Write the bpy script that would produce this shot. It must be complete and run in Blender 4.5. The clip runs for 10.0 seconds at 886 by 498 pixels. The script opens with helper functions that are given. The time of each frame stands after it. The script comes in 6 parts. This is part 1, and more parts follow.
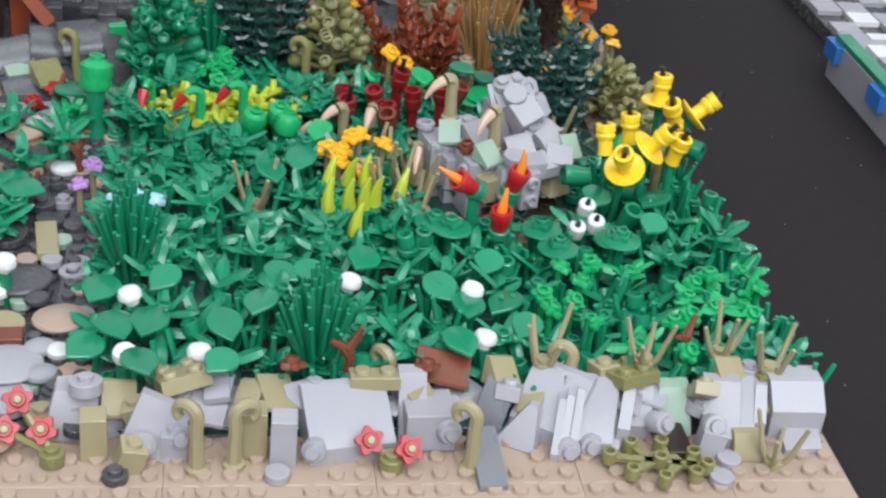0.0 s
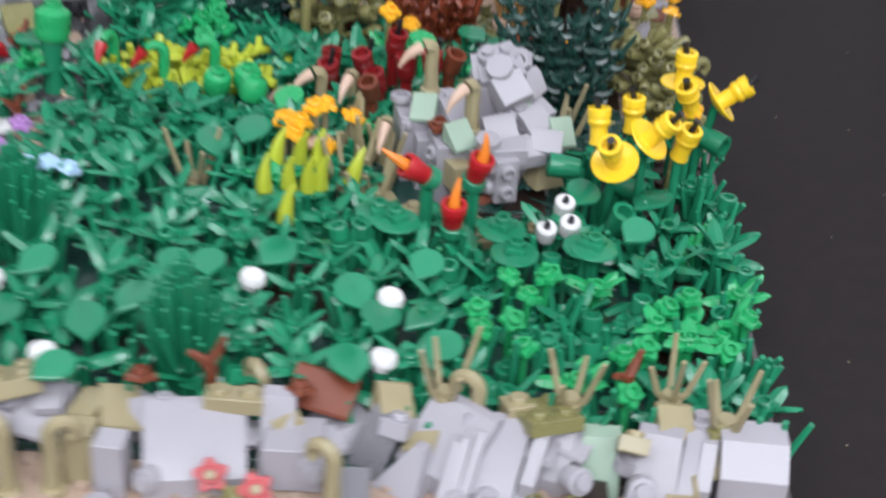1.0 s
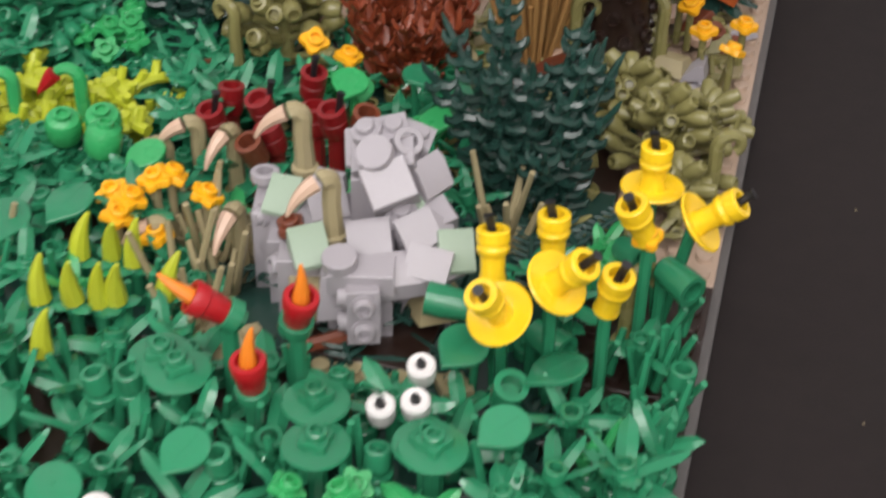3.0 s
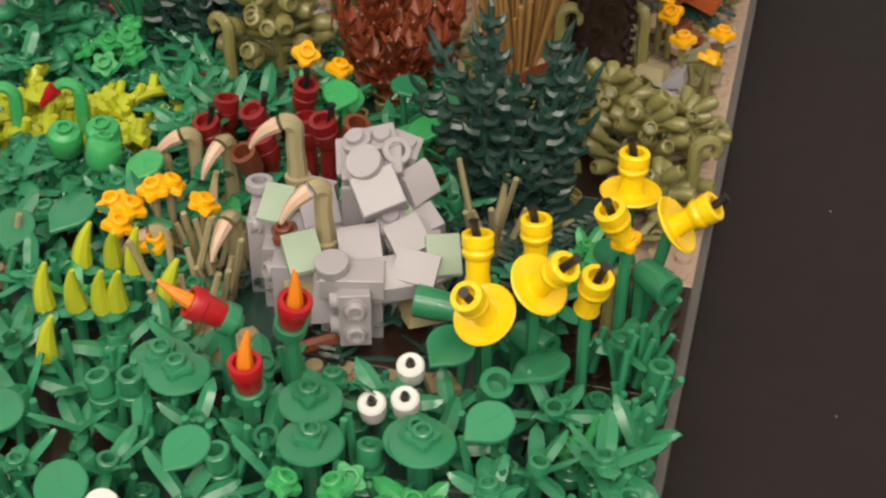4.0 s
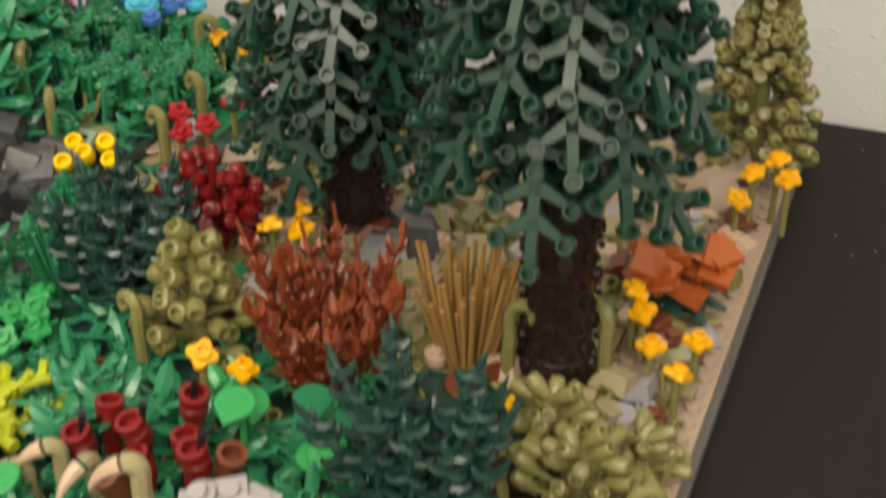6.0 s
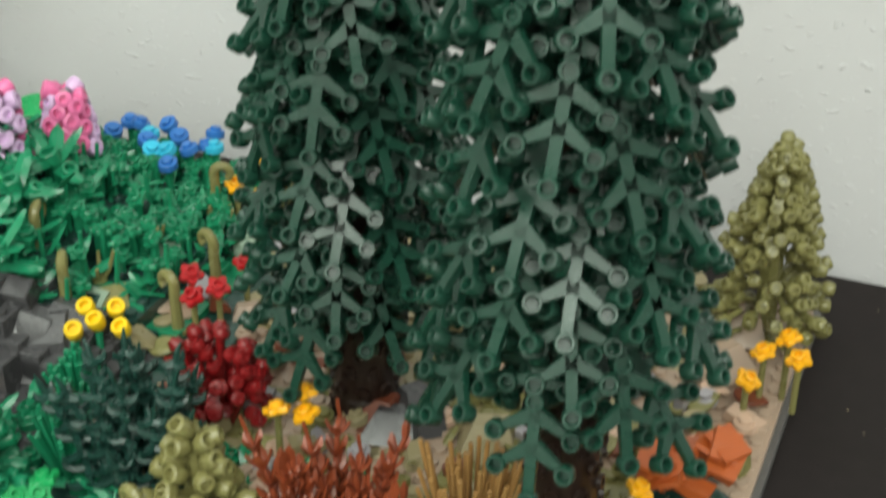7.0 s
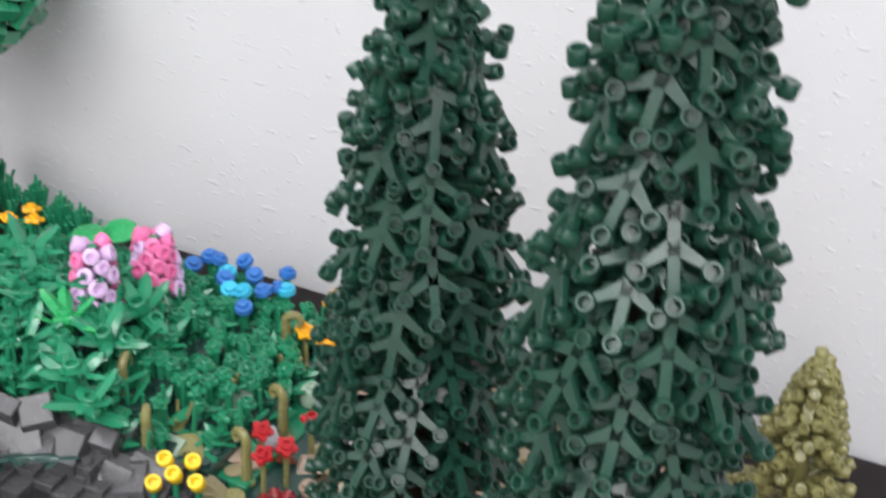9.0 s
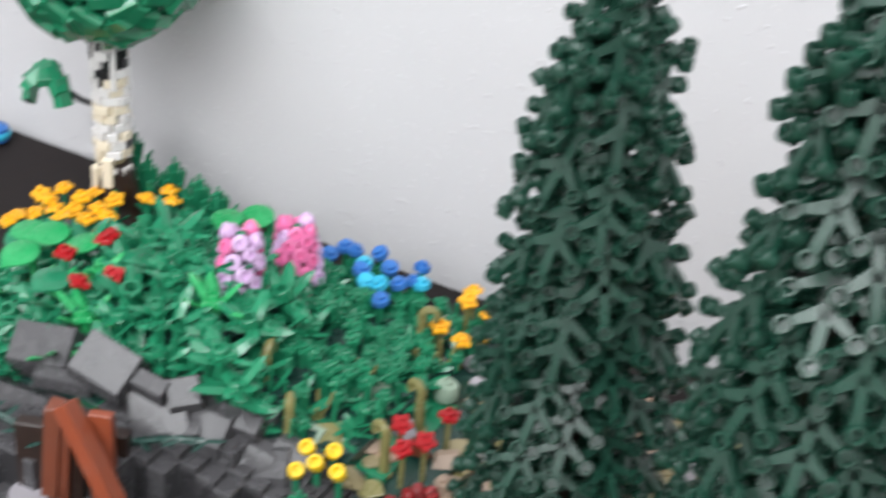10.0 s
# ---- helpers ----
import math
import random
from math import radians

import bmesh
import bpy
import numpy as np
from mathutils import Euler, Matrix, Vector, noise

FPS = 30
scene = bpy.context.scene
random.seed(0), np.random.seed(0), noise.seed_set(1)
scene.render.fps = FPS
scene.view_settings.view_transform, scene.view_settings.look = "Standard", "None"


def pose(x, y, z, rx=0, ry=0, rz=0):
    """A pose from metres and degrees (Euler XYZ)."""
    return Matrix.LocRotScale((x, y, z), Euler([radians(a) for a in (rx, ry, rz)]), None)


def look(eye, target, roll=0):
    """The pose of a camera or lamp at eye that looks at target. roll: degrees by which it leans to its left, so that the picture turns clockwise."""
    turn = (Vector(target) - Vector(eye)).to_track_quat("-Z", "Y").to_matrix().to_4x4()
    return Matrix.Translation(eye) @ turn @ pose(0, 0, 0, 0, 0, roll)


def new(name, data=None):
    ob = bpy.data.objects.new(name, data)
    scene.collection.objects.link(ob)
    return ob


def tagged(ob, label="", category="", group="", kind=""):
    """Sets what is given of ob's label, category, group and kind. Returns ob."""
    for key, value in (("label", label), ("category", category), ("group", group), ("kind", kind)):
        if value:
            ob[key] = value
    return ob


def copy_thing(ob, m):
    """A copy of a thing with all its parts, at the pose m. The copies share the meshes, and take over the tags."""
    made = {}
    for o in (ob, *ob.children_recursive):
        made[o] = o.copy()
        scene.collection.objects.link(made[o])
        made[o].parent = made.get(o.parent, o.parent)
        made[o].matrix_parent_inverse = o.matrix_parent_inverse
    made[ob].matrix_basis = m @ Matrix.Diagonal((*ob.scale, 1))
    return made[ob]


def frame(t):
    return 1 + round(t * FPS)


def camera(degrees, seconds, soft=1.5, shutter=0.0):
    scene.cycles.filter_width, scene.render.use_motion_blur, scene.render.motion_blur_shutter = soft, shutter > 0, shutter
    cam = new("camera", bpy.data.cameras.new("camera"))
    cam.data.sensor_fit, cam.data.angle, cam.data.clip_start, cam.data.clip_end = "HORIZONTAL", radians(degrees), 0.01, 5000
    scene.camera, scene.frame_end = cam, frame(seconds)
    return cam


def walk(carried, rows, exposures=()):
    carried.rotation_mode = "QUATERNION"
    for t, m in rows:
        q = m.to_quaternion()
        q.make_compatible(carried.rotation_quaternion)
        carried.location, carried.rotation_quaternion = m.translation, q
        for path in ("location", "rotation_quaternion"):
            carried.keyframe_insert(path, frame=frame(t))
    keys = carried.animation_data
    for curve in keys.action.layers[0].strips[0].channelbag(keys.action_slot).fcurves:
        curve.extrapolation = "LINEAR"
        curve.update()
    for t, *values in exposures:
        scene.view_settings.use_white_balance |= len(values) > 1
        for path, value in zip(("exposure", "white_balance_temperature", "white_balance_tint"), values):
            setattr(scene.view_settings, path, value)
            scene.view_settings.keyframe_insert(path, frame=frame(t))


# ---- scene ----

# the camera and its way round the garden
cam = camera(33.5, 10.0, soft=2.4, shutter=0.8)
PATH = [
    (0, (-0.2022, -0.3515, 0.2953), (-0.1250, 0.0750, 0.0460), 6),
    (0.5, (-0.1798, -0.3387, 0.2974), (-0.1228, 0.0905, 0.0472), 5.5),
    (1, (-0.0998, -0.2803, 0.2739), (-0.0983, 0.1417, 0.0059), 4.5),
    (1.5, (-0.0432, -0.2106, 0.2636), (-0.0839, 0.1957, -0.0246), 3.3),
    (2, (-0.0179, -0.1683, 0.2559), (-0.0771, 0.2320, -0.0379), 2.9),
    (2.5, (0.0004, -0.1387, 0.2535), (-0.0874, 0.2540, -0.0432), 2.3),
    (3, (0.0068, -0.1075, 0.2527), (-0.0927, 0.2805, -0.0466), 1.1),
    (3.2, (0.0078, -0.1018, 0.2540), (-0.0907, 0.2882, -0.0430), 1.4),
    (4.3, (0.0189, -0.1230, 0.2691), (-0.0842, 0.2651, -0.0288), -0.25),
    (4.5, (0.0351, -0.0986, 0.2734), (-0.0801, 0.2872, -0.0230), 0.12),
    (5, (0.0443, -0.0654, 0.2595), (-0.0901, 0.3183, -0.0313), 0.34),
    (5.5, (0.0453, -0.0389, 0.2638), (-0.0961, 0.3532, -0.0122), 0.23),
    (5.7, (0.0462, -0.0354, 0.2645), (-0.0973, 0.3636, -0.0003), 0.29),
    (6.8, (0.0446, -0.0042, 0.3066), (-0.1139, 0.3968, 0.0532), 0.5),
    (7, (0.0442, -0.0016, 0.3132), (-0.1155, 0.4011, 0.0637), 0.5),
    (7.5, (0.0450, 0.0044, 0.3333), (-0.1092, 0.4102, 0.0854), 1.6),
    (8, (0.0435, 0.0000, 0.3609), (-0.1167, 0.4010, 0.1089), 1.7),
    (8.5, (0.0384, -0.0073, 0.3787), (-0.1244, 0.3902, 0.1227), 2.7),
    (9, (0.0329, -0.0094, 0.3971), (-0.1364, 0.3879, 0.1451), 3.8),
    (9.5, (0.0231, -0.0149, 0.4086), (-0.1537, 0.3795, 0.1571), 4.9),
    (10, (0.0044, -0.0236, 0.4012), (-0.1843, 0.3613, 0.1439), 5.1),
]
walk(cam, [(t, look(eye, target, roll)) for t, eye, target, roll in PATH],
     exposures=[(0.0, -0.47, 5650, 5), (1.0, -0.48, 5720, 11), (2.0, -0.56, 6200, 12), (3.0, -0.60, 6500, 14), (4.5, -0.68, 8300, 7), (5.0, -0.68, 8900, 4), (5.7, -0.58, 8300, 6), (7.0, -0.38, 6500, -5), (7.5, -0.3, 6250, 8), (8.0, -0.22, 6150, 10), (9.0, -0.15, 6100, 10), (10.0, -0.16, 6050, 9)])

# ---- world and lamps ----
world = bpy.data.worlds.new("room_air")
world.use_nodes = True
world.node_tree.nodes["Background"].inputs[0].default_value = (0.9, 0.95, 1.0, 1)
world.node_tree.nodes["Background"].inputs[1].default_value = 0.05
scene.world = world
MM = 0.001
LIGHTS = [(-1400, -300, 3), (-100, -600, 17), (1200, -300, 7), (-1400, -1600, 12), (-100, -1700, 38), (1200, -1600, 34), (-800, -2800, 16), (600, -2800, 30)]  # x, y in millimetres and watts

# ---- materials ----
def mat_plastic(name, col, rough=0.34, vary=0.10, sss=0.0, scuff=0.12):
    """Moulded plastic: a shade of its own for each piece, faint mould marks, dust and finger-worn gloss."""
    m = bpy.data.materials.new(name)
    m.use_nodes = True
    nt = m.node_tree
    b = nt.nodes["Principled BSDF"]
    info, tc = nt.nodes.new("ShaderNodeObjectInfo"), nt.nodes.new("ShaderNodeTexCoord")
    big, fine = nt.nodes.new("ShaderNodeTexNoise"), nt.nodes.new("ShaderNodeTexNoise")
    big.inputs["Scale"].default_value, fine.inputs["Scale"].default_value = 140.0, 900.0
    big.inputs["Detail"].default_value = fine.inputs["Detail"].default_value = 2.0
    geo = nt.nodes.new("ShaderNodeNewGeometry")
    nt.links.new(geo.outputs["Position"], big.inputs["Vector"])
    nt.links.new(geo.outputs["Position"], fine.inputs["Vector"])
    add = nt.nodes.new("ShaderNodeMath")
    add.operation = "ADD"
    nt.links.new(info.outputs["Random"], add.inputs[0])
    nt.links.new(geo.outputs["Random Per Island"], add.inputs[1])
    val = nt.nodes.new("ShaderNodeMapRange")
    val.inputs["From Max"].default_value = 2.0
    val.inputs["To Min"].default_value, val.inputs["To Max"].default_value = 1 - vary, 1 + vary
    nt.links.new(add.outputs[0], val.inputs["Value"])
    hsv = nt.nodes.new("ShaderNodeHueSaturation")
    hsv.inputs["Color"].default_value = (*col, 1)
    nt.links.new(val.outputs[0], hsv.inputs["Value"])
    dust = nt.nodes.new("ShaderNodeMix")
    dust.data_type = "RGBA"
    ramp = nt.nodes.new("ShaderNodeMapRange")
    ramp.inputs["From Min"].default_value, ramp.inputs["From Max"].default_value = 0.52, 0.8
    ramp.inputs["To Max"].default_value = scuff
    nt.links.new(big.outputs["Fac"], ramp.inputs["Value"])
    nt.links.new(ramp.outputs[0], dust.inputs["Factor"])
    nt.links.new(hsv.outputs[0], dust.inputs["A"])
    dust.inputs["B"].default_value = (*[c * 0.75 + 0.07 for c in col], 1)
    nt.links.new(dust.outputs["Result"], b.inputs["Base Color"])
    rr = nt.nodes.new("ShaderNodeMapRange")
    rr.inputs["To Min"].default_value, rr.inputs["To Max"].default_value = max(0.05, rough - 0.13), rough + 0.13
    nt.links.new(big.outputs["Fac"], rr.inputs["Value"])
    nt.links.new(rr.outputs[0], b.inputs["Roughness"])
    bump = nt.nodes.new("ShaderNodeBump")
    bump.inputs["Strength"].default_value, bump.inputs["Distance"].default_value = 0.10, 0.0004
    nt.links.new(fine.outputs["Fac"], bump.inputs["Height"])
    nt.links.new(bump.outputs[0], b.inputs["Normal"])
    b.inputs["Specular IOR Level"].default_value = 0.5
    return m


GREEN = mat_plastic("green_plastic", (0.022, 0.198, 0.095), 0.18, 0.22)
BRIGHT = mat_plastic("bright_green_plastic", (0.03, 0.32, 0.10), 0.28)
DGREEN = mat_plastic("dark_green_plastic", (0.015, 0.048, 0.038), 0.22)
SPRUCE = mat_plastic("spruce_green_plastic", (0.010, 0.044, 0.028), 0.30, 0.25)
LIME = mat_plastic("lime_plastic", (0.42, 0.47, 0.03))
OLIVE = mat_plastic("olive_plastic", (0.205, 0.19, 0.072), 0.26)
DTAN = mat_plastic("dark_tan_plastic", (0.31, 0.262, 0.148))
TAN = mat_plastic("tan_plastic", (0.37, 0.272, 0.205))
FLESH = mat_plastic("pale_tan_plastic", (0.55, 0.38, 0.28))
GREY = mat_plastic("light_grey_plastic", (0.335, 0.315, 0.34), 0.36)
DGREY = mat_plastic("dark_grey_plastic", (0.068, 0.066, 0.070), 0.26)
MGREY = mat_plastic("mid_grey_plastic", (0.17, 0.165, 0.178), 0.30)
SAND = mat_plastic("sand_green_plastic", (0.30, 0.39, 0.30))
BROWN = mat_plastic("reddish_brown_plastic", (0.16, 0.042, 0.02))
DBROWN = mat_plastic("dark_brown_plastic", (0.022, 0.011, 0.008), 0.35)
RUST = mat_plastic("rust_brown_plastic", (0.23, 0.050, 0.020))
STRAW = mat_plastic("straw_plastic", (0.36, 0.20, 0.07))
DORANGE = mat_plastic("dark_orange_plastic", (0.42, 0.095, 0.022))
ORANGE = mat_plastic("orange_plastic", (0.80, 0.22, 0.02))
RED = mat_plastic("red_plastic", (0.38, 0.008, 0.013))
DRED = mat_plastic("dark_red_plastic", (0.20, 0.008, 0.010))
YELLOW = mat_plastic("yellow_plastic", (0.85, 0.56, 0.015), 0.25)
AMBER = mat_plastic("amber_plastic", (0.86, 0.42, 0.012))
WHITE = mat_plastic("white_plastic", (0.68, 0.66, 0.65))
CREAM = mat_plastic("cream_plastic", (0.72, 0.64, 0.50))
BLACK = mat_plastic("black_plastic", (0.012, 0.012, 0.014))
BLUE = mat_plastic("blue_plastic", (0.035, 0.15, 0.46))
AZURE = mat_plastic("azure_plastic", (0.05, 0.42, 0.62))
SKY = mat_plastic("pale_blue_plastic", (0.45, 0.62, 0.80))
PINK = mat_plastic("pink_plastic", (0.72, 0.16, 0.36))
LILAC = mat_plastic("lilac_plastic", (0.62, 0.42, 0.66))
PURPLE = mat_plastic("purple_plastic", (0.42, 0.22, 0.50))


def mat_rough(name, col, col2, scale, rough, bump, depth):
    """Painted or coated surface with stains at one scale and grain at another."""
    m = bpy.data.materials.new(name)
    m.use_nodes = True
    nt = m.node_tree
    b = nt.nodes["Principled BSDF"]
    geo = nt.nodes.new("ShaderNodeNewGeometry")
    n1, n2 = nt.nodes.new("ShaderNodeTexNoise"), nt.nodes.new("ShaderNodeTexNoise")
    n1.inputs["Scale"].default_value, n2.inputs["Scale"].default_value = scale * 0.12, scale
    n1.inputs["Detail"].default_value, n2.inputs["Detail"].default_value = 3.0, 5.0
    for n in (n1, n2):
        nt.links.new(geo.outputs["Position"], n.inputs["Vector"])
    mix = nt.nodes.new("ShaderNodeMix")
    mix.data_type = "RGBA"
    nt.links.new(n1.outputs["Fac"], mix.inputs["Factor"])
    mix.inputs["A"].default_value, mix.inputs["B"].default_value = (*col, 1), (*col2, 1)
    nt.links.new(mix.outputs["Result"], b.inputs["Base Color"])
    b.inputs["Roughness"].default_value = rough
    bu = nt.nodes.new("ShaderNodeBump")
    bu.inputs["Strength"].default_value, bu.inputs["Distance"].default_value = bump, depth
    nt.links.new(n2.outputs["Fac"], bu.inputs["Height"])
    nt.links.new(bu.outputs[0], b.inputs["Normal"])
    return m


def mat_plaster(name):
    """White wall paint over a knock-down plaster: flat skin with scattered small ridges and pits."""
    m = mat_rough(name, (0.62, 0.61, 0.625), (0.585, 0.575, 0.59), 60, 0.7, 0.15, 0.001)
    nt = m.node_tree
    b = nt.nodes["Principled BSDF"]
    geo, n = nt.nodes.new("ShaderNodeNewGeometry"), nt.nodes.new("ShaderNodeTexNoise")
    mp = nt.nodes.new("ShaderNodeMapping")
    mp.inputs["Scale"].default_value = (1.0, 1.0, 1.7)
    nt.links.new(geo.outputs["Position"], mp.inputs["Vector"])
    nt.links.new(mp.outputs[0], n.inputs["Vector"])
    n.inputs["Scale"].default_value, n.inputs["Detail"].default_value = 190.0, 2.5
    ramp = nt.nodes.new("ShaderNodeMapRange")
    ramp.interpolation_type = "SMOOTHSTEP"
    ramp.inputs["From Min"].default_value, ramp.inputs["From Max"].default_value = 0.60, 0.70
    nt.links.new(n.outputs["Fac"], ramp.inputs["Value"])
    bu = nt.nodes.new("ShaderNodeBump")
    bu.inputs["Strength"].default_value, bu.inputs["Distance"].default_value = 0.5, 0.0007
    old = b.inputs["Normal"].links[0].from_node
    nt.links.new(ramp.outputs[0], bu.inputs["Height"])
    nt.links.new(old.outputs[0], bu.inputs["Normal"])
    nt.links.new(bu.outputs[0], b.inputs["Normal"])
    return m


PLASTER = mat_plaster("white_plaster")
CLOTH = mat_rough("black_table_cover", (0.0135, 0.0105, 0.0105), (0.020, 0.0155, 0.015), 900, 0.75, 0.3, 0.0005)
CLOTH.node_tree.nodes["Principled BSDF"].inputs["Specular IOR Level"].default_value = 0.2
CARPET = mat_rough("grey_carpet", (0.24, 0.24, 0.25), (0.30, 0.30, 0.31), 300, 0.9, 0.5, 0.004)
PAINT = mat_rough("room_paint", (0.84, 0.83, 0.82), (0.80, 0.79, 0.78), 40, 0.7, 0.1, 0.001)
EDGE = mat_rough("grey_board_edge", (0.085, 0.08, 0.078), (0.12, 0.112, 0.108), 500, 0.5, 0.2, 0.0005)
LAMPGLASS = bpy.data.materials.new("lamp_diffuser")
LAMPGLASS.use_nodes = True
LAMPGLASS.node_tree.nodes["Principled BSDF"].inputs["Emission Color"].default_value = (1, 0.98, 0.94, 1)
LAMPGLASS.node_tree.nodes["Principled BSDF"].inputs["Emission Strength"].default_value = 3.0


# ---- geometry, in millimetres ----
class Geo:
    """Collects faces in millimetres; mesh() turns them into one mesh in metres."""

    def __init__(self):
        self.v, self.f = [], []

    def add(self, verts, faces, m=None):
        n = len(self.v)
        self.v += [tuple(m @ Vector(p)) for p in verts] if m is not None else [tuple(p) for p in verts]
        self.f += [tuple(i + n for i in f) for f in faces]
        return self

    def join(self, other, m=None):
        return self.add(other.v, other.f, m)

    def lathe(self, profile, seg=12, m=None, close=True):
        """Turns (radius, height) pairs about z, from the bottom up."""
        vs, fs, n = [], [], len(profile)
        for i in range(seg):
            a = 2 * math.pi * i / seg
            vs += [(r * math.cos(a), r * math.sin(a), h) for r, h in profile]
        for i in range(seg):
            j = (i + 1) % seg
            fs += [(i * n + k, j * n + k, j * n + k + 1, i * n + k + 1) for k in range(n - 1)]
        if close:
            fs.append(tuple(i * n for i in reversed(range(seg))))
            fs.append(tuple(i * n + n - 1 for i in range(seg)))
        return self.add(vs, fs, m)

    def ring(self, ro, ri, h, seg=12, m=None):
        """A short open tube."""
        return self.lathe([(ri, 0), (ro, 0), (ro, h - 0.25), (ro - 0.25, h), (ri, h), (ri, 0)], seg, m, False)

    def tube(self, pts, radii, seg=6, m=None):
        """A round bar along points, with a radius at each."""
        vs, fs, n = [], [], len(pts)
        P = [Vector(p) for p in pts]
        side = None
        for k in range(n):
            d = (P[min(k + 1, n - 1)] - P[max(k - 1, 0)]).normalized()
            ref = side if side is not None else (Vector((1, 0, 0)) if abs(d.x) < 0.9 else Vector((0, 1, 0)))
            side = (ref - d * ref.dot(d)).normalized()
            up = d.cross(side)
            for i in range(seg):
                a = 2 * math.pi * i / seg
                vs.append(P[k] + (side * math.cos(a) + up * math.sin(a)) * radii[k])
        for k in range(n - 1):
            for i in range(seg):
                j = (i + 1) % seg
                fs.append((k * seg + i, k * seg + j, (k + 1) * seg + j, (k + 1) * seg + i))
        fs.append(tuple(reversed(range(seg))))
        fs.append(tuple((n - 1) * seg + i for i in range(seg)))
        return self.add(vs, fs, m)

    def box(self, x, y, z, m=None, c=0.25, lo=(0, 0, 0), top=None):
        """A chamfered brick body on z = 0, centred in x and y. top: (x0, x1, y0, y1) of a shifted or shrunk top face."""
        hx, hy = x / 2, y / 2
        t = top or (-hx, hx, -hy, hy)
        rects = [(-hx + c, hx - c, -hy + c, hy - c, 0), (-hx, hx, -hy, hy, c), (t[0], t[1], t[2], t[3], z - c), (t[0] + c, t[1] - c, t[2] + c, t[3] - c, z)]
        vs = []
        for a, b, d, e, h in rects:
            vs += [(a, d, h), (b, d, h), (b, e, h), (a, e, h)]
        fs = [(3, 2, 1, 0), (12, 13, 14, 15)]
        for k in range(3):
            fs += [(4 * k + i, 4 * k + (i + 1) % 4, 4 * k + 4 + (i + 1) % 4, 4 * k + 4 + i) for i in range(4)]
        return self.add(vs, fs, m)

    def slab(self, outline, h, m=None, c=0.2, dip=0.0):
        """A flat piece of that outline with softened top edge; dip sinks its middle."""
        n = len(outline)
        cx, cy = sum(p[0] for p in outline) / n, sum(p[1] for p in outline) / n
        vs = [(x, y, 0) for x, y in outline] + [(x, y, h - c) for x, y in outline]
        vs += [(cx + (x - cx) * 0.95, cy + (y - cy) * 0.95, h) for x, y in outline] + [(cx, cy, h - dip), (cx, cy, -dip * 0.6)]
        fs = []
        for i in range(n):
            j = (i + 1) % n
            fs += [(i, j, n + j, n + i), (n + i, n + j, 2 * n + j, 2 * n + i), (2 * n + i, 2 * n + j, 3 * n), (j, i, 3 * n + 1)]
        return self.add(vs, fs, m)

    def blade(self, length, width, thick=1.2, bend=0.0, m=None, point=0.15, n=6):
        """A leaf blade along +y with a raised midrib, drooping by bend."""
        vs, fs = [], []
        for k in range(n + 1):
            s = k / n
            w = width / 2 * (0.35 + 0.65 * math.sin(math.pi * min(1, s * 0.62 + 0.18)) ** 0.8) * (1 if s < 0.75 else 1 - (1 - point) * ((s - 0.75) / 0.25) ** 2)
            z = -bend * s * s
            vs += [(-w, s * length, z), (0, s * length, z + thick * 0.55), (w, s * length, z), (0, s * length, z - thick * 0.45)]
        for k in range(n):
            fs += [(4 * k + i, 4 * k + 4 + i, 4 * k + 4 + (i + 1) % 4, 4 * k + (i + 1) % 4) for i in range(4)]
        fs += [(0, 1, 2, 3), tuple(4 * n + i for i in (3, 2, 1, 0))]
        return self.add(vs, fs, m)

    def mesh(self, name, mat, sharp=38):
        me = bpy.data.meshes.new(name)
        me.from_pydata([(x * MM, y * MM, z * MM) for x, y, z in self.v], [], self.f)
        me.materials.append(mat)
        me.shade_smooth()
        me.set_sharp_from_angle(angle=radians(sharp))
        return me


RNG = random.Random(7)
CACHE = {}


def T(x, y, z, rx=0, ry=0, rz=0, s=1.0):
    """A place in millimetres and degrees, for geometry."""
    return Matrix.LocRotScale((x, y, z), Euler([radians(a) for a in (rx, ry, rz)]), (s, s, s))


def TM(x, y, z, rx=0, ry=0, rz=0, s=1.0):
    """The same for objects, in metres."""
    return Matrix.LocRotScale((x * MM, y * MM, z * MM), Euler([radians(a) for a in (rx, ry, rz)]), (s, s, s))


def aim(p, d, spin=0.0, s=1.0):
    """A pose in metres at p (mm) whose z axis points along d."""
    q = Vector(d).normalized().to_track_quat("Z", "Y")
    return Matrix.LocRotScale(Vector(p) * MM, q @ Euler((0, 0, radians(spin))).to_quaternion(), (s, s, s))


def shared(key, mat, build):
    """One mesh for each kind of piece and material."""
    k = (key, mat.name)
    if k not in CACHE:
        g = Geo()
        build(g)
        CACHE[k] = g.mesh(key, mat)
    return CACHE[k]


def thing(name, label, category, x, y, z, group="", rz=0.0, kind=""):
    ob = new(name)
    ob.empty_display_size = 0.004
    ob.matrix_world = TM(x, y, z, 0, 0, rz)
    return tagged(ob, label, category, group, kind)


def part(name, me, parent, m=None, label=""):
    """Links a mesh as a part of a thing; m is its pose within the thing, in metres."""
    ob = new(name, me)
    ob.parent = parent
    if m is not None:
        ob.matrix_local = m
    if label:
        ob["label"] = label
    return ob


# ---- the kinds of moulded pieces ----
def stud_on(g, x, y, z, m=None):
    g.lathe([(2.4, 0), (2.4, 1.5), (2.2, 1.75)], 12, (m or Matrix()) @ T(x, y, z))


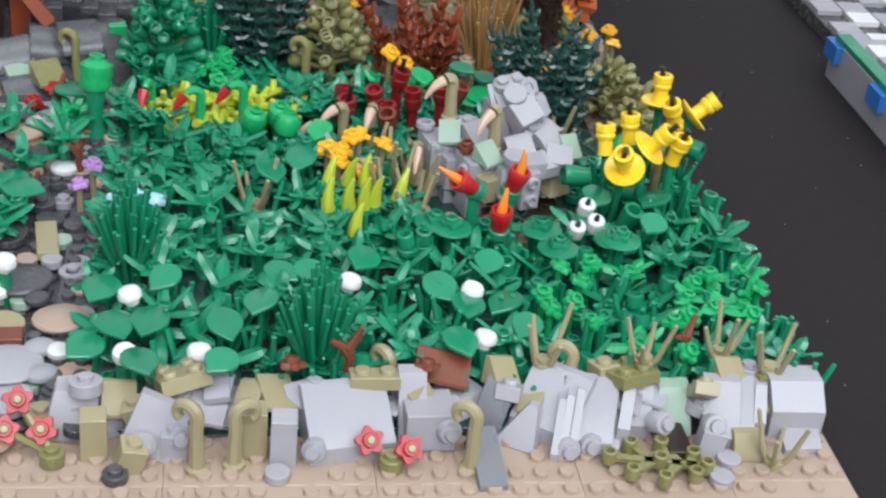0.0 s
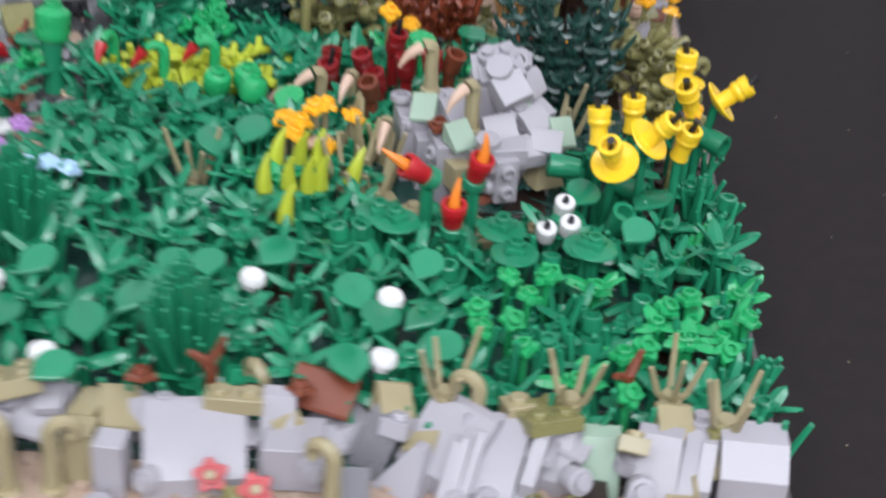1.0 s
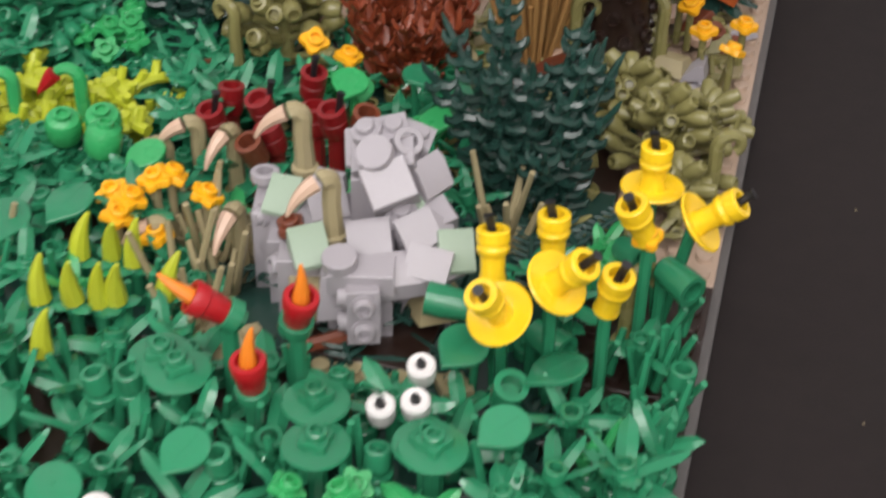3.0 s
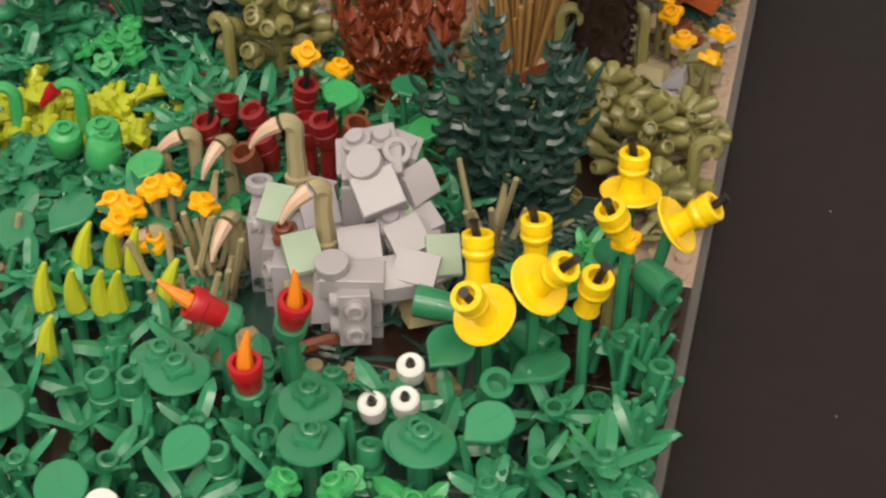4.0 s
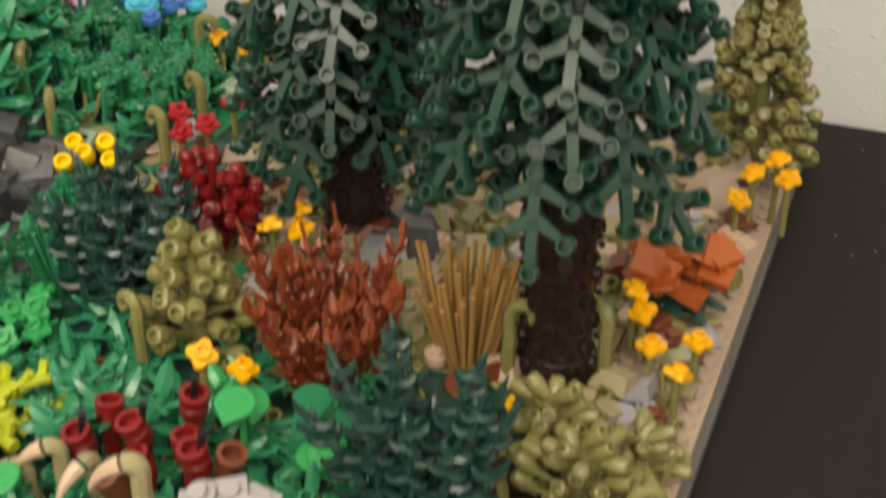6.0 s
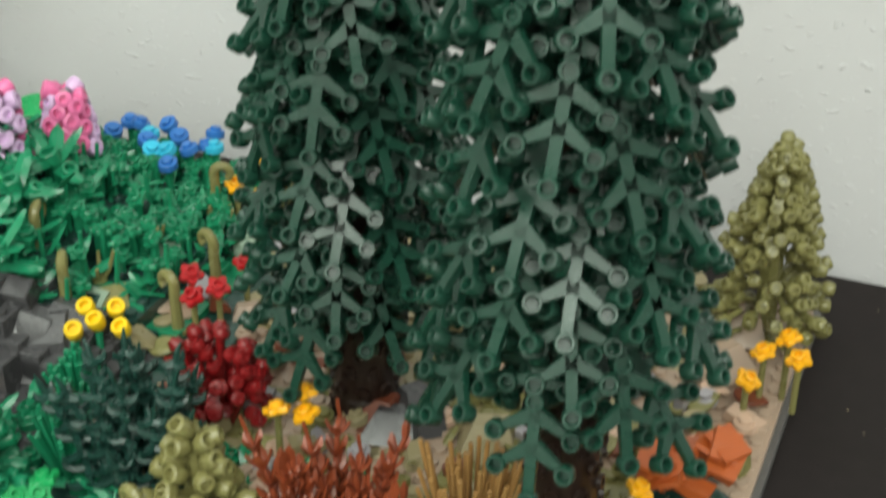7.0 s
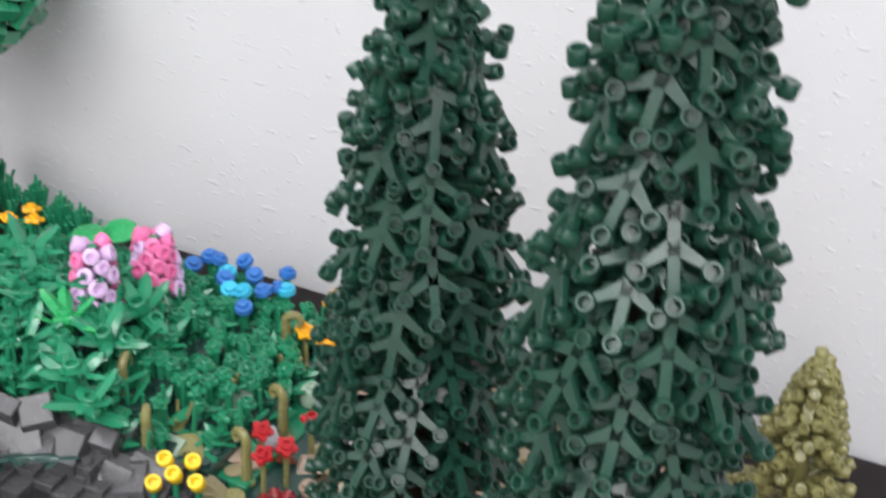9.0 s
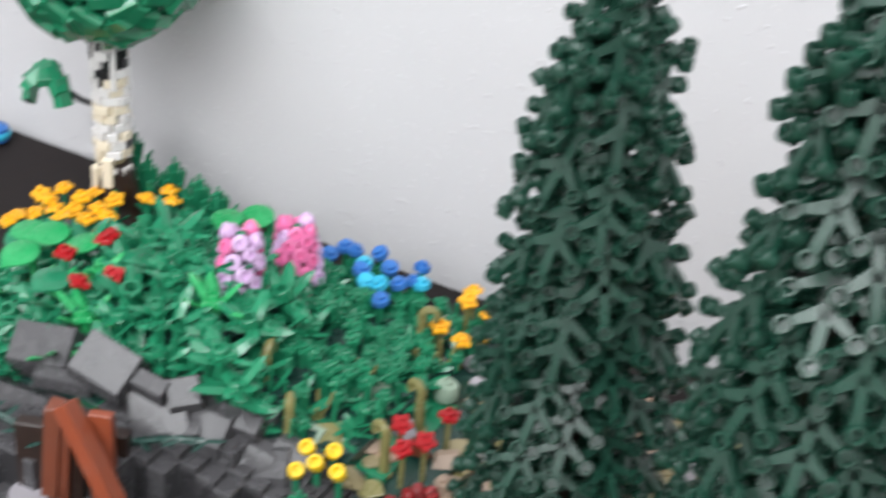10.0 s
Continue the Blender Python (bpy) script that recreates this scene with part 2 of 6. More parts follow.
def p_brick(g, nx, ny, h, studs=True, tiles=()):
    g.box(nx * 8 - 0.1, ny * 8 - 0.1, h, None, 0.22)
    if studs:
        for i in range(nx):
            for j in range(ny):
                if (i, j) not in tiles:
                    stud_on(g, (i - (nx - 1) / 2) * 8, (j - (ny - 1) / 2) * 8, h - 0.05)


def brick(nx, ny, h, mat, studs=True):
    return shared(f"brick_{nx}_{ny}_{h}_{studs}", mat, lambda g: p_brick(g, nx, ny, h, studs))


def slope(x, y, h, mat, run=0.75, lip=1.2):
    """A roof-slope brick: its front leans back over part of the depth."""
    def build(g):
        prof = [(-y / 2, 0), (y / 2, 0), (y / 2, h), (y / 2 - (1 - run) * y, h), (-y / 2, lip)]
        n = len(prof)
        vs = [(-x / 2 + 0.05, a, b) for a, b in prof] + [(x / 2 - 0.05, a, b) for a, b in prof]
        fs = [tuple(range(n)), tuple(reversed(range(n, 2 * n)))] + [((i + 1) % n, i, n + i, n + (i + 1) % n) for i in range(n)]
        g.add(vs, fs)
    return shared(f"slope_{x}_{y}_{h}_{run}", mat, build)


def wedge(mat, x=16, y=16, h=14, tx=0.55, ty=0.45, sx=0.1, sy=0.3):
    """A rock-like brick with sloping faces."""
    def build(g):
        w, d = x * tx / 2, y * ty / 2
        g.box(x, y, h, None, 0.3, top=(-w + sx * x / 2, w + sx * x / 2, -d + sy * y / 2, d + sy * y / 2))
    return shared(f"wedge_{x}_{y}_{h}_{tx}_{ty}_{sx}_{sy}", mat, build)


def round_plate(mat, r=3.95, h=3.2, stud=True):
    def build(g):
        g.lathe([(r - 0.4, 0), (r, 0.3), (r, h - 0.2), (r - 0.2, h)], 16)
        if stud:
            g.lathe([(2.4, h - 0.1), (2.4, h + 1.5), (2.2, h + 1.7)], 12)
    return shared(f"round_{r}_{h}_{stud}", mat, build)


def flower(mat, petals=5, r=4.0):
    """A one-stud flower plate with a hollow stud."""
    def build(g):
        n = petals * 6
        out = []
        for i in range(n):
            a = 2 * math.pi * i / n
            rr = r * (0.86 + 0.16 * math.cos(petals * a))
            out.append((rr * math.cos(a), rr * math.sin(a)))
        g.slab(out, 1.9, None, 0.35)
        g.ring(2.45, 1.5, 1.8, 12, T(0, 0, 1.8))
        g.lathe([(1.6, 1.9), (1.6, 2.1)], 8)
    return shared(f"flower_{petals}_{r}", mat, build)


def dish(mat, r=7.9):
    def build(g):
        g.lathe([(1.0, 0.0), (r * 0.55, 0.5), (r, 2.6), (r, 3.3), (r * 0.55, 1.9), (2.6, 1.6), (2.45, 3.4), (2.1, 3.6)], 24)
    return shared(f"dish_{r}", mat, build)


def hollow_round(mat, h=8.0, r=3.95, ri=2.4):
    """A round brick with its open end up and a waist near the foot."""
    def build(g):
        g.lathe([(2.4, 0), (2.4, 1.6), (r, 1.7), (r, h - 0.3), (r - 0.3, h), (ri, h), (ri, h - 4), (0.1, h - 4)], 16)
    return shared(f"hollow_{h}_{r}_{ri}", mat, build)


def stem(mat, h, r=1.6):
    h = round(h)
    return shared(f"bar_{h}_{r}", mat, lambda g: g.tube([(0, 0, 0), (0, 0, h)], [r, r], 8))


def bar_to(parent, name, mat, a, b, r=1.6):
    """A straight bar between two points of a thing, in millimetres."""
    d = Vector(b) - Vector(a)
    return part(name, stem(mat, d.length, r), parent, aim(a, d))


def horn(mat, length=14, r=1.7, bend=5.0):
    """A tapering, bent horn standing on z = 0."""
    def build(g):
        pts, rad = [], []
        for k in range(8):
            s = k / 7
            pts.append((bend * s * s, 0, length * (s - 0.12 * s * s)))
            rad.append(r * (1 - 0.8 * s ** 1.4))
        g.tube(pts, rad, 8)
    return shared(f"horn_{length}_{r}_{bend}", mat, build)


def curl(mat, h=22, r=2.1, turn=235, coil=4.2, tip=0.75):
    """A stalk whose top rolls over like a young fern."""
    def build(g):
        pts, rad = [(0, 0, 0), (0, 0, h * 0.3), (0.3, 0, h * 0.6)], [r * 1.15, r, r * 0.95]
        n = 12
        for k in range(n + 1):
            s = k / n
            a = radians(turn) * s
            c = coil * (1 - 0.35 * s)
            pts.append((coil - c * math.cos(a), 0, h - coil + c * math.sin(a)))
            rad.append(r * (0.95 - (1 - tip) * s))
        g.tube(pts, rad, 8)
        g.lathe([(3.6, 0), (3.6, 1.6), (r, 2.2)], 12)
    return shared(f"curl_{h}_{r}_{turn}_{coil}_{tip}", mat, build)


def heart_leaf(mat, r=7.0):
    """A broad, nearly round leaf with a soft point, along +y."""
    def build(g):
        out = []
        for i in range(28):
            a = 2 * math.pi * i / 28
            x, y = r * math.sin(a) * 0.92, -r * math.cos(a)
            if y > 0:
                x *= 1 - 0.12 * (y / r) ** 2
                y *= 1 + 0.36 * max(0, 1 - abs(x) / (0.55 * r)) ** 1.5
            out.append((x, y + r))
        rim = [(x, y, 0.0) for x, y in out] + [(x, y, 0.9) for x, y in out] + [(x * 0.94, r + (y - r) * 0.94, 1.2) for x, y in out]
        n = len(out)
        fs = [tuple(reversed(range(n))), tuple(range(2 * n, 3 * n))]
        for k in (0, 1):
            fs += [(k * n + i, k * n + (i + 1) % n, (k + 1) * n + (i + 1) % n, (k + 1) * n + i) for i in range(n)]
        g.add(rim, fs)
        g.tube([(0, 1.5, 1.16), (0, r, 1.18), (0, r * 1.9, 1.14)], [0.12, 0.10, 0.06], 5)
    return shared(f"heart_{r}", mat, build)


def sword_leaf(mat, length=15, width=4.4, bend=2.0):
    return shared(f"sword_{length}_{width}_{bend}", mat, lambda g: g.blade(length, width, 1.5, bend))


def trefoil(mat, r=6.4):
    """A plate of three leaves round one stud."""
    def build(g):
        for k in range(3):
            g.blade(r, 4.6, 1.3, 0.4, T(0, 0, 1.2, 10, 0, 120 * k), 0.2, 4)
        g.lathe([(2.6, 0), (2.6, 2.0), (2.4, 2.2)], 12)
        g.ring(2.4, 1.5, 1.7, 10, T(0, 0, 2.1))
    return shared(f"trefoil_{r}", mat, build)


def sprig(mat, ends, thick=2.0, ro=2.9, spine=(-22, 21.5), w=3.4, hh=4.8):
    """A leaf frond: a flat spine with side arms, each ending in an open tube. ends: rows of (foot on the spine, x, y)."""
    def build(g):
        def arm(x0, y0, x1, y1, wa, wb):
            d = Vector((x1 - x0, y1 - y0))
            n = Vector((-d.y, d.x)).normalized()
            o = [(x0 + n.x * wa / 2, y0 + n.y * wa / 2), (x0 - n.x * wa / 2, y0 - n.y * wa / 2), (x1 - n.x * wb / 2, y1 - n.y * wb / 2), (x1 + n.x * wb / 2, y1 + n.y * wb / 2)]
            vs = [(x, y, 0) for x, y in o] + [(x, y, thick) for x, y in o]
            g.add(vs, [(0, 1, 2, 3)[::-1], (4, 5, 6, 7)] + [(i, (i + 1) % 4, 4 + (i + 1) % 4, 4 + i) for i in range(4)])
        arm(0, spine[0], 0, spine[1], w, w)
        for y0, x, y in ends:
            if abs(x) > 0.1:
                arm(0, y0, x, y, w * 1.45, w * 0.85)
            g.ring(ro, ro * 0.63, hh, 11, T(x, y, -0.9))
        g.ring(ro, ro * 0.63, hh + 0.3, 11, T(0, 0, -0.8))
    return shared(f"sprig_{len(ends)}_{ro}_{spine}_{hh}", mat, build)


SMALL = [(0, 0, 16), (2, 7, 9), (2, -7, 9), (-6, 9, -1), (-6, -9, -1), (-10, 5, -11), (-10, -5, -11), (0, 0, -15)]


def small_sprig(mat, ro=2.4):
    return sprig(mat, SMALL, 1.6, ro, (-15, 16), 2.6, 4.4)


def stalk(mat, h=40, leaf=5.0, step=3.2, lean=4.0, rise=0.0, seed=1, thick=1.2):
    """A stalk set with small pointed leaves all the way up."""
    def build(g):
        rng = random.Random(seed)
        n = max(3, int(h / step))
        pts = [(lean * (k / n) ** 2, 0.6 * math.sin(k * 0.9 + seed), h * k / n) for k in range(n + 1)]
        g.tube(pts, [1.5 - 0.8 * k / n for k in range(n + 1)], 6)
        for k in range(n):
            x, y, z = pts[k]
            size = leaf * (1.05 - 0.55 * k / n)
            for j in range(4):
                g.blade(size, size * 0.52, thick, size * (0.25 if rise < 20 else -0.3), T(x, y, z + 1, rise + rng.uniform(-8, 12), 0, 90 * j + 45 * k + rng.uniform(-12, 12)), 0.35, 4)
        g.blade(leaf * 0.6, leaf * 0.3, thick, 0, T(*pts[-1], 80, 0, 0), 0.3, 3)
    return shared(f"stalk_{h}_{leaf}_{step}_{lean}_{seed}_{rise}", mat, build)


def thorn_stalk(mat, h=40, leaf=6.5, step=4.6, lean=10.0, seed=1):
    """An arching stalk with whorls of thick upturned leaflets, like a ladder of hooks."""
    def build(g):
        rng = random.Random(seed)
        n = max(4, int(h / step))
        pts = [(lean * (k / n) ** 1.8, 0.8 * math.sin(k * 0.7 + seed), h * k / n) for k in range(n + 1)]
        g.tube(pts, [1.7 - 0.7 * k / n for k in range(n + 1)], 7)
        for k in range(n):
            x, y, z = pts[k]
            size = leaf * (1.1 - 0.6 * (k / n) ** 1.5)
            for j in range(3):
                a = radians(120 * j + 45 * (k % 2) + rng.uniform(-20, 20))
                c, d = math.cos(a), math.sin(a)
                g.tube([(x, y, z + 0.6), (x + c * size * 0.55, y + d * size * 0.55, z + 0.2), (x + c * size * 0.9, y + d * size * 0.9, z + 1.3), (x + c * size, y + d * size, z + 3.0)], [1.7, 1.5, 1.1, 0.4], 6)
        g.tube([pts[-1], (pts[-1][0] + 1.4, pts[-1][1], h + 3)], [1.0, 0.3], 6)
    return shared(f"thorn_{h}_{leaf}_{step}_{lean}_{seed}", mat, build)


def shoot(mat, l):
    """One thin shoot that leaves its stud sideways and turns up."""
    return shared(f"shoot_{l}", mat, lambda g: g.tube([(2.0, 0, 1.5), (4.2, 0, 4.5), (4.5 + l * 0.25, 0, 3.5 + l)], [1.1, 1.0, 0.75], 6))


def prong_foot(mat):
    return shared("prong_foot", mat, lambda g: g.lathe([(3.4, 0), (3.4, 2.6), (2.5, 2.8), (2.5, 4.4)], 12))


def twig(mat):
    """A forked dry branch."""
    def build(g):
        g.tube([(0, 0, 0), (0.4, 0, 6), (0, 0, 11)], [1.6, 1.4, 1.5], 7)
        g.tube([(0, 0, 8), (-2, 0, 11), (-5, 0, 12.5)], [1.4, 1.2, 0.9], 7)
        g.tube([(0, 0, 10), (2, 0.5, 13), (3.4, 0, 17)], [1.4, 1.3, 0.8], 7)
    return shared("twig", mat, build)


def tuft_blades(mat, count=14, h=34, spread=16, seed=1):
    """A moulded clump of upright round blades."""
    def build(g):
        rng = random.Random(seed)
        for k in range(count):
            a = 2.4 * k + rng.uniform(-0.3, 0.3)
            s = (k + 0.5) / count
            l = h * (1.05 - 0.45 * s) * rng.uniform(0.9, 1.08)
            dx, dy = math.cos(a) * s, math.sin(a) * s
            g.tube([(dx * 4, dy * 4, 0), (dx * (4 + spread * 0.3), dy * (4 + spread * 0.3), l * 0.5), (dx * (4 + spread * 0.75), dy * (4 + spread * 0.75), l)], [1.25, 1.15, 0.8], 6)
    return shared(f"tuft_{count}_{h}_{spread}_{seed}", mat, build)


# ---- the room and the table ----
def solid(name, x0, y0, z0, x1, y1, z1, mat, label="", category="", kind="structure", c=2.0):
    g = Geo().box(x1 - x0, y1 - y0, z1 - z0, T((x0 + x1) / 2, (y0 + y1) / 2, z0), c)
    return tagged(new(name, g.mesh(name, mat)), label, category, "", kind)


solid("floor", -3000, -3500, -800, 3000, 640, -750, CARPET)
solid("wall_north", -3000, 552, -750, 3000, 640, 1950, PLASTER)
solid("wall_south", -3000, -3600, -750, 3000, -3500, 1950, PAINT)
solid("wall_west", -3100, -3600, -750, -3000, 640, 1950, PAINT)
solid("wall_east", 3000, -3600, -750, 3100, 640, 1950, PAINT)
solid("ceiling", -3000, -3500, 1950, 3000, 640, 2030, PAINT)

table = thing("display_table", "long display table under a black cloth cover", "table", 0, 0, -750)
g = Geo().box(2700, 1150, 24, T(0, -26, 726), 4)
part("tabletop", g.mesh("tabletop", CLOTH), table, None, "matt black cover with specks of lint")
leg = Geo().box(50, 50, 726, None, 3).mesh("leg", DGREY)
for lx in (-1300, 1300):
    for ly in (-560, 500):
        part("leg", leg, table, TM(lx, ly, 0))
# lint and scuffs on the cover
g = Geo()
rng = random.Random(3)
for k in range(45):
    x, y = rng.uniform(5, 260), rng.uniform(-60, 540)
    g.slab([(math.cos(a) * rng.uniform(0.2, 0.6), math.sin(a) * rng.uniform(0.2, 0.5)) for a in (0, 1.3, 2.6, 3.8, 5)], 0.12, T(x, y, 0.0, 0, 0, rng.uniform(0, 360)), 0.02)
tagged(new("lint", g.mesh("lint", DTAN)), "pale specks of lint on the black table cover", "lint", "", "stuff")


def ceiling_light(x, y, power):
    f = thing("ceiling_light", "long white ceiling light with a bright diffuser", "lamp", x, y, 1900, "ceiling lights")
    part("housing", shared("housing", WHITE, lambda g: g.box(1240, 640, 46, T(0, 0, 4), 3)), f)
    part("diffuser", shared("diffuser", LAMPGLASS, lambda g: g.box(1200, 600, 6, T(0, 0, -3), 2)), f, None, "glowing diffuser")
    la = bpy.data.lights.new("tube_light", "AREA")
    la.shape, la.size, la.size_y, la.energy, la.color = "RECTANGLE", 1.2, 0.6, power, (1.0, 0.97, 0.93)
    lamp = new("tube_light", la)
    lamp.matrix_world = TM(x, y, 1890)


for lx, ly, power in LIGHTS:
    ceiling_light(lx, ly, power)


# ---- the garden's ground ----
def ground(x, y):
    """Height of the planted ground over the table, in millimetres."""
    z = 8.3
    if y > 26 and x > -246 and y < 190:
        z = 11.5
    if y >= 190 and x < -16:
        z = 11.5
    cliff = 345 + (min(x, -240) + 240) * 0.43
    if y > cliff and x < -130:
        z = max(z, 10 + 45 * math.exp(-((x + 320) / 75) ** 2 - ((y - 395) / (72 if y > 395 else 95)) ** 2))
    heap = math.hypot((x + 86) / 34, (y - 178) / 30)
    if heap < 1:
        z = max(z, 11.5 + 10 * (1 - heap))
    return z


board = thing("ground", "tan studded base of the garden on a grey board", "ground", -230, 262, 0, "", 0, "structure")
part("board", Geo().box(464, 529, 5.0, T(0.4, -19, 0.3), 0.3).mesh("board", EDGE), board, None, "grey board edge")
# tan plates along the front and the right side, studs and all
rng = random.Random(5)
x = -456
while x < -1:
    n = rng.choice((4, 6, 8))
    n = min(n, round((0 - x) / 8))
    for row, ny in ((-19, 2), (-3, 3)):
        tiles = tuple((rng.randrange(n), rng.randrange(ny)) for k in range(2))
        g = Geo()
        p_brick(g, n, ny, 3.2, True, tiles)
        part("plate", g.mesh("plate", TAN), board, TM(x + n * 4 + 230, row + ny * 4 - 262, 5.1 + rng.uniform(-0.05, 0.05)))
    x += n * 8
for y in range(21, 500, 24):
    for x in range(-32, -1, 32):
        g = Geo()
        p_brick(g, 4, 3, 3.2)
        part("plate", g.mesh("plate", TAN if y > 205 else DBROWN), board, TM(x + 16 + 230, y + 12 - 262, 5.1))
for y in range(21, 490, 32):
    for x in range(-64, -456, -32):
        zc = ground(x + 16, y + 16) - 0.3
        tan = y > 300 and x > -215
        g = Geo()
        p_brick(g, 4, 4, max(3.2, zc - 5.1), tan or x < -246)
        part("plate", g.mesh("plate", rng.choice((TAN, TAN, DTAN, OLIVE)) if tan else (DGREY if x < -246 and y < 300 else DGREY if 300 < y < 350 and x < -230 else rng.choice((DBROWN, DGREEN, DGREEN, DGREEN, DGREEN)))), board,
             TM(x + 16 + 230, y + 16 - 262, 5.1))
# finer steps of plates up the hill
for i in range(26):
    for j in range(25):
        x, y = -210 - i * 8, 300 + j * 9.6
        z = ground(x, y)
        if z > 15 and x > -440 and y < 494:
            h = round((z - 9) / 3.2) * 3.2
            stony = y < 345 + (min(x, -240) + 240) * 0.43 + 24
            part("plate", shared(f"step_{h:.1f}_{stony}", DGREY if stony else rng.choice((GREEN, DGREEN, DGREEN)), lambda g: g.box(15.8, 15.8, h, None, 0.25)), board, TM(x + 230, y - 262, 8.6 + 0.05 * rng.random()))


# ---- plants ----
def foot(mat, parent, r=3.9, h=3.2):
    return part("foot", round_plate(mat, r, h), parent)


def stemmed(name, label, category, head, mat, p, stemmat=GREEN, group="", tilt=(0, 0, 1), r=1.5, headname="flower", spin=0.0):
    """A head on a thin stem: p is where the head sits, in millimetres."""
    x, y, z = p
    z0 = ground(x, y)
    t = thing(name, label, category, x, y, z0, group)
    part("stem", stem(stemmat, max(2, z - z0), r), t)
    part(headname, head, t, aim((0, 0, z - z0), tilt, spin))
    return t


def wob(a=0.25):
    return (RNG.uniform(-a, a), RNG.uniform(-a, a) - 0.1, 1)


def flowers(name, label, mat, spots, petals=5, stemmat=OLIVE, group="", tilt=0.35, size=4.0):
    for p in spots:
        stemmed(name, label, "flower", flower(mat, petals, size), mat, p, stemmat, group, wob(tilt), 1.2, "petals", RNG.uniform(0, 72))


# -- leaves that stand out of the flower bed --
def leaf_thing(p, mat=GREEN, r=7.0, tip=(0, -0.3), lift=0.85):
    """One broad leaf held up on a bent stalk."""
    x, y, z = p[0], p[1], p[2] + 2.5
    z0 = ground(x, y)
    t = thing("broad_leaf_plant", "broad heart-shaped green plastic leaf on a stalk", "plant", x, y, z0, "broad leaves")
    a = math.degrees(math.atan2(-tip[0], tip[1])) + RNG.uniform(-25, 25)
    back = Vector((math.sin(radians(a)), -math.cos(radians(a)), 0)) * r
    part("leaf", heart_leaf(mat, r), t, TM(back.x, back.y, z - z0, RNG.uniform(-16, 4), RNG.uniform(-14, 14), a))
    bar_to(t, "stalk", mat, (back.x * 0.6, back.y * 0.6, 0), (back.x * 0.95, back.y * 0.95, z - z0), 1.1)


HEARTS = [(-124, 80, 27), (-37, 120, 30),
          (-53, 147, 27), (-30, 145, 27), (-168, 176, 27), (-218, 82, 28), (-239, 78, 25), (-233, 56, 25), (-222, 57, 26)]
HEARTS_NEAR = [(-242, 47, 22), (-224, 29, 29), (-199, 29, 29), (-198, 57, 26), (-186, 68, 27), (-179, 90, 25), (-169, 91, 25),
               (-149, 98, 26), (-115, 70, 25), (-102, 72, 25), (-96, 59, 24), (-122, 42, 29), (-180, 165, 27), (-103, 100, 25)]
for p in HEARTS + HEARTS_NEAR:
    leaf_thing(p, GREEN, RNG.choice((6.0, 6.6, 7.0)), (RNG.uniform(-0.6, 0.6), -0.8))
for p in [(-112, 244, 34), (-93, 252, 34), (-82, 252, 30), (-86, 244, 26), (-159, 204, 26), (-114, 256, 26), (-89, 244, 22)]:
    leaf_thing(p, BRIGHT if RNG.random() < 0.6 else GREEN, 6.0, (RNG.uniform(-0.5, 0.5), -0.8))


def lily(p, mat=GREEN, top=True):
    """A shallow round dish carrying a small flower plate."""
    x, y, z = p
    z0 = ground(x, y)
    t = thing("dish_plant", "round glossy green dish leaf with a small top flower", "plant", x, y, z0, "dish leaves")
    part("stalk", stem(mat, max(5, round(z - z0)), 2.4), t)
    part("dish", shared("lily", mat, lambda g: g.lathe([(2.2, 0), (7.6, 1.2), (7.9, 1.6), (7.6, 2.2), (3.0, 3.0)], 24)), t, TM(0, 0, z - z0))
    if top:
        part("flower", flower(mat, 4, 4.2), t, TM(0, 0, z - z0 + 3.0, RNG.uniform(-8, 8), RNG.uniform(-8, 8), RNG.uniform(0, 90)))


for p in [(-114, 122, 26), (-80, 120, 27), (-76, 108, 26), (-51, 113, 27), (-120, 126, 26), (-53, 115, 26)]:
    lily(p)
for p in [(-131, 116, 28), (-125, 119, 28), (-96, 102, 26), (-64, 113, 24), (-3, 156, 26), (-4, 111, 26), (-22, 99, 24), (-52, 81, 24),
          (-12, 90, 24), (-37, 93, 24)]:
    x, y, z = p
    t = thing("bud_plant", "round green bud with an open hollow end", "plant", x, y, ground(x, y), "round buds")
    part("stalk", stem(GREEN, max(5, round(z - ground(x, y) - 6)), 2.0), t)
    part("collar", round_plate(GREEN, 3.95, 2.6, False), t, TM(0, 0, max(0, z - ground(x, y) - 8)))
    part("bud", hollow_round(GREEN, 6.5, 3.3, 2.0), t, TM(0, 0, z - ground(x, y) - 6, RNG.uniform(-20, 10), RNG.uniform(-15, 15), 0))

BRIGHTS = [(-78, 94, 27), (-66, 96, 27), (-72, 86, 26), (-77, 75, 25), (-87, 79, 25), (-86, 69, 25), (-30, 87, 25),
           (-65, 101, 25), (-39, 60, 29), (-23, 90, 27), (-7, 81, 27), (-14, 67, 25), (-45, 41, 27), (-45, 58, 27), (-27, 70, 25), (-73, 61, 25)]
flowers("green_flower", "bright green five-petal flower plate on a stem", BRIGHT, BRIGHTS, 5, BRIGHT, "bright green flowers", 0.5, 4.4)
for p in [(-20, 127, 24), (-16, 130, 26), (-10, 82, 30)]:
    x, y, z = p
    t = thing("sprout", "bright green forked sprout with three shoots", "plant", x, y, ground(x, y), "sprouts")
    part("shoot", twig(BRIGHT), t, TM(0, 0, 0, 0, 0, 40, (z - ground(x, y)) / 14))

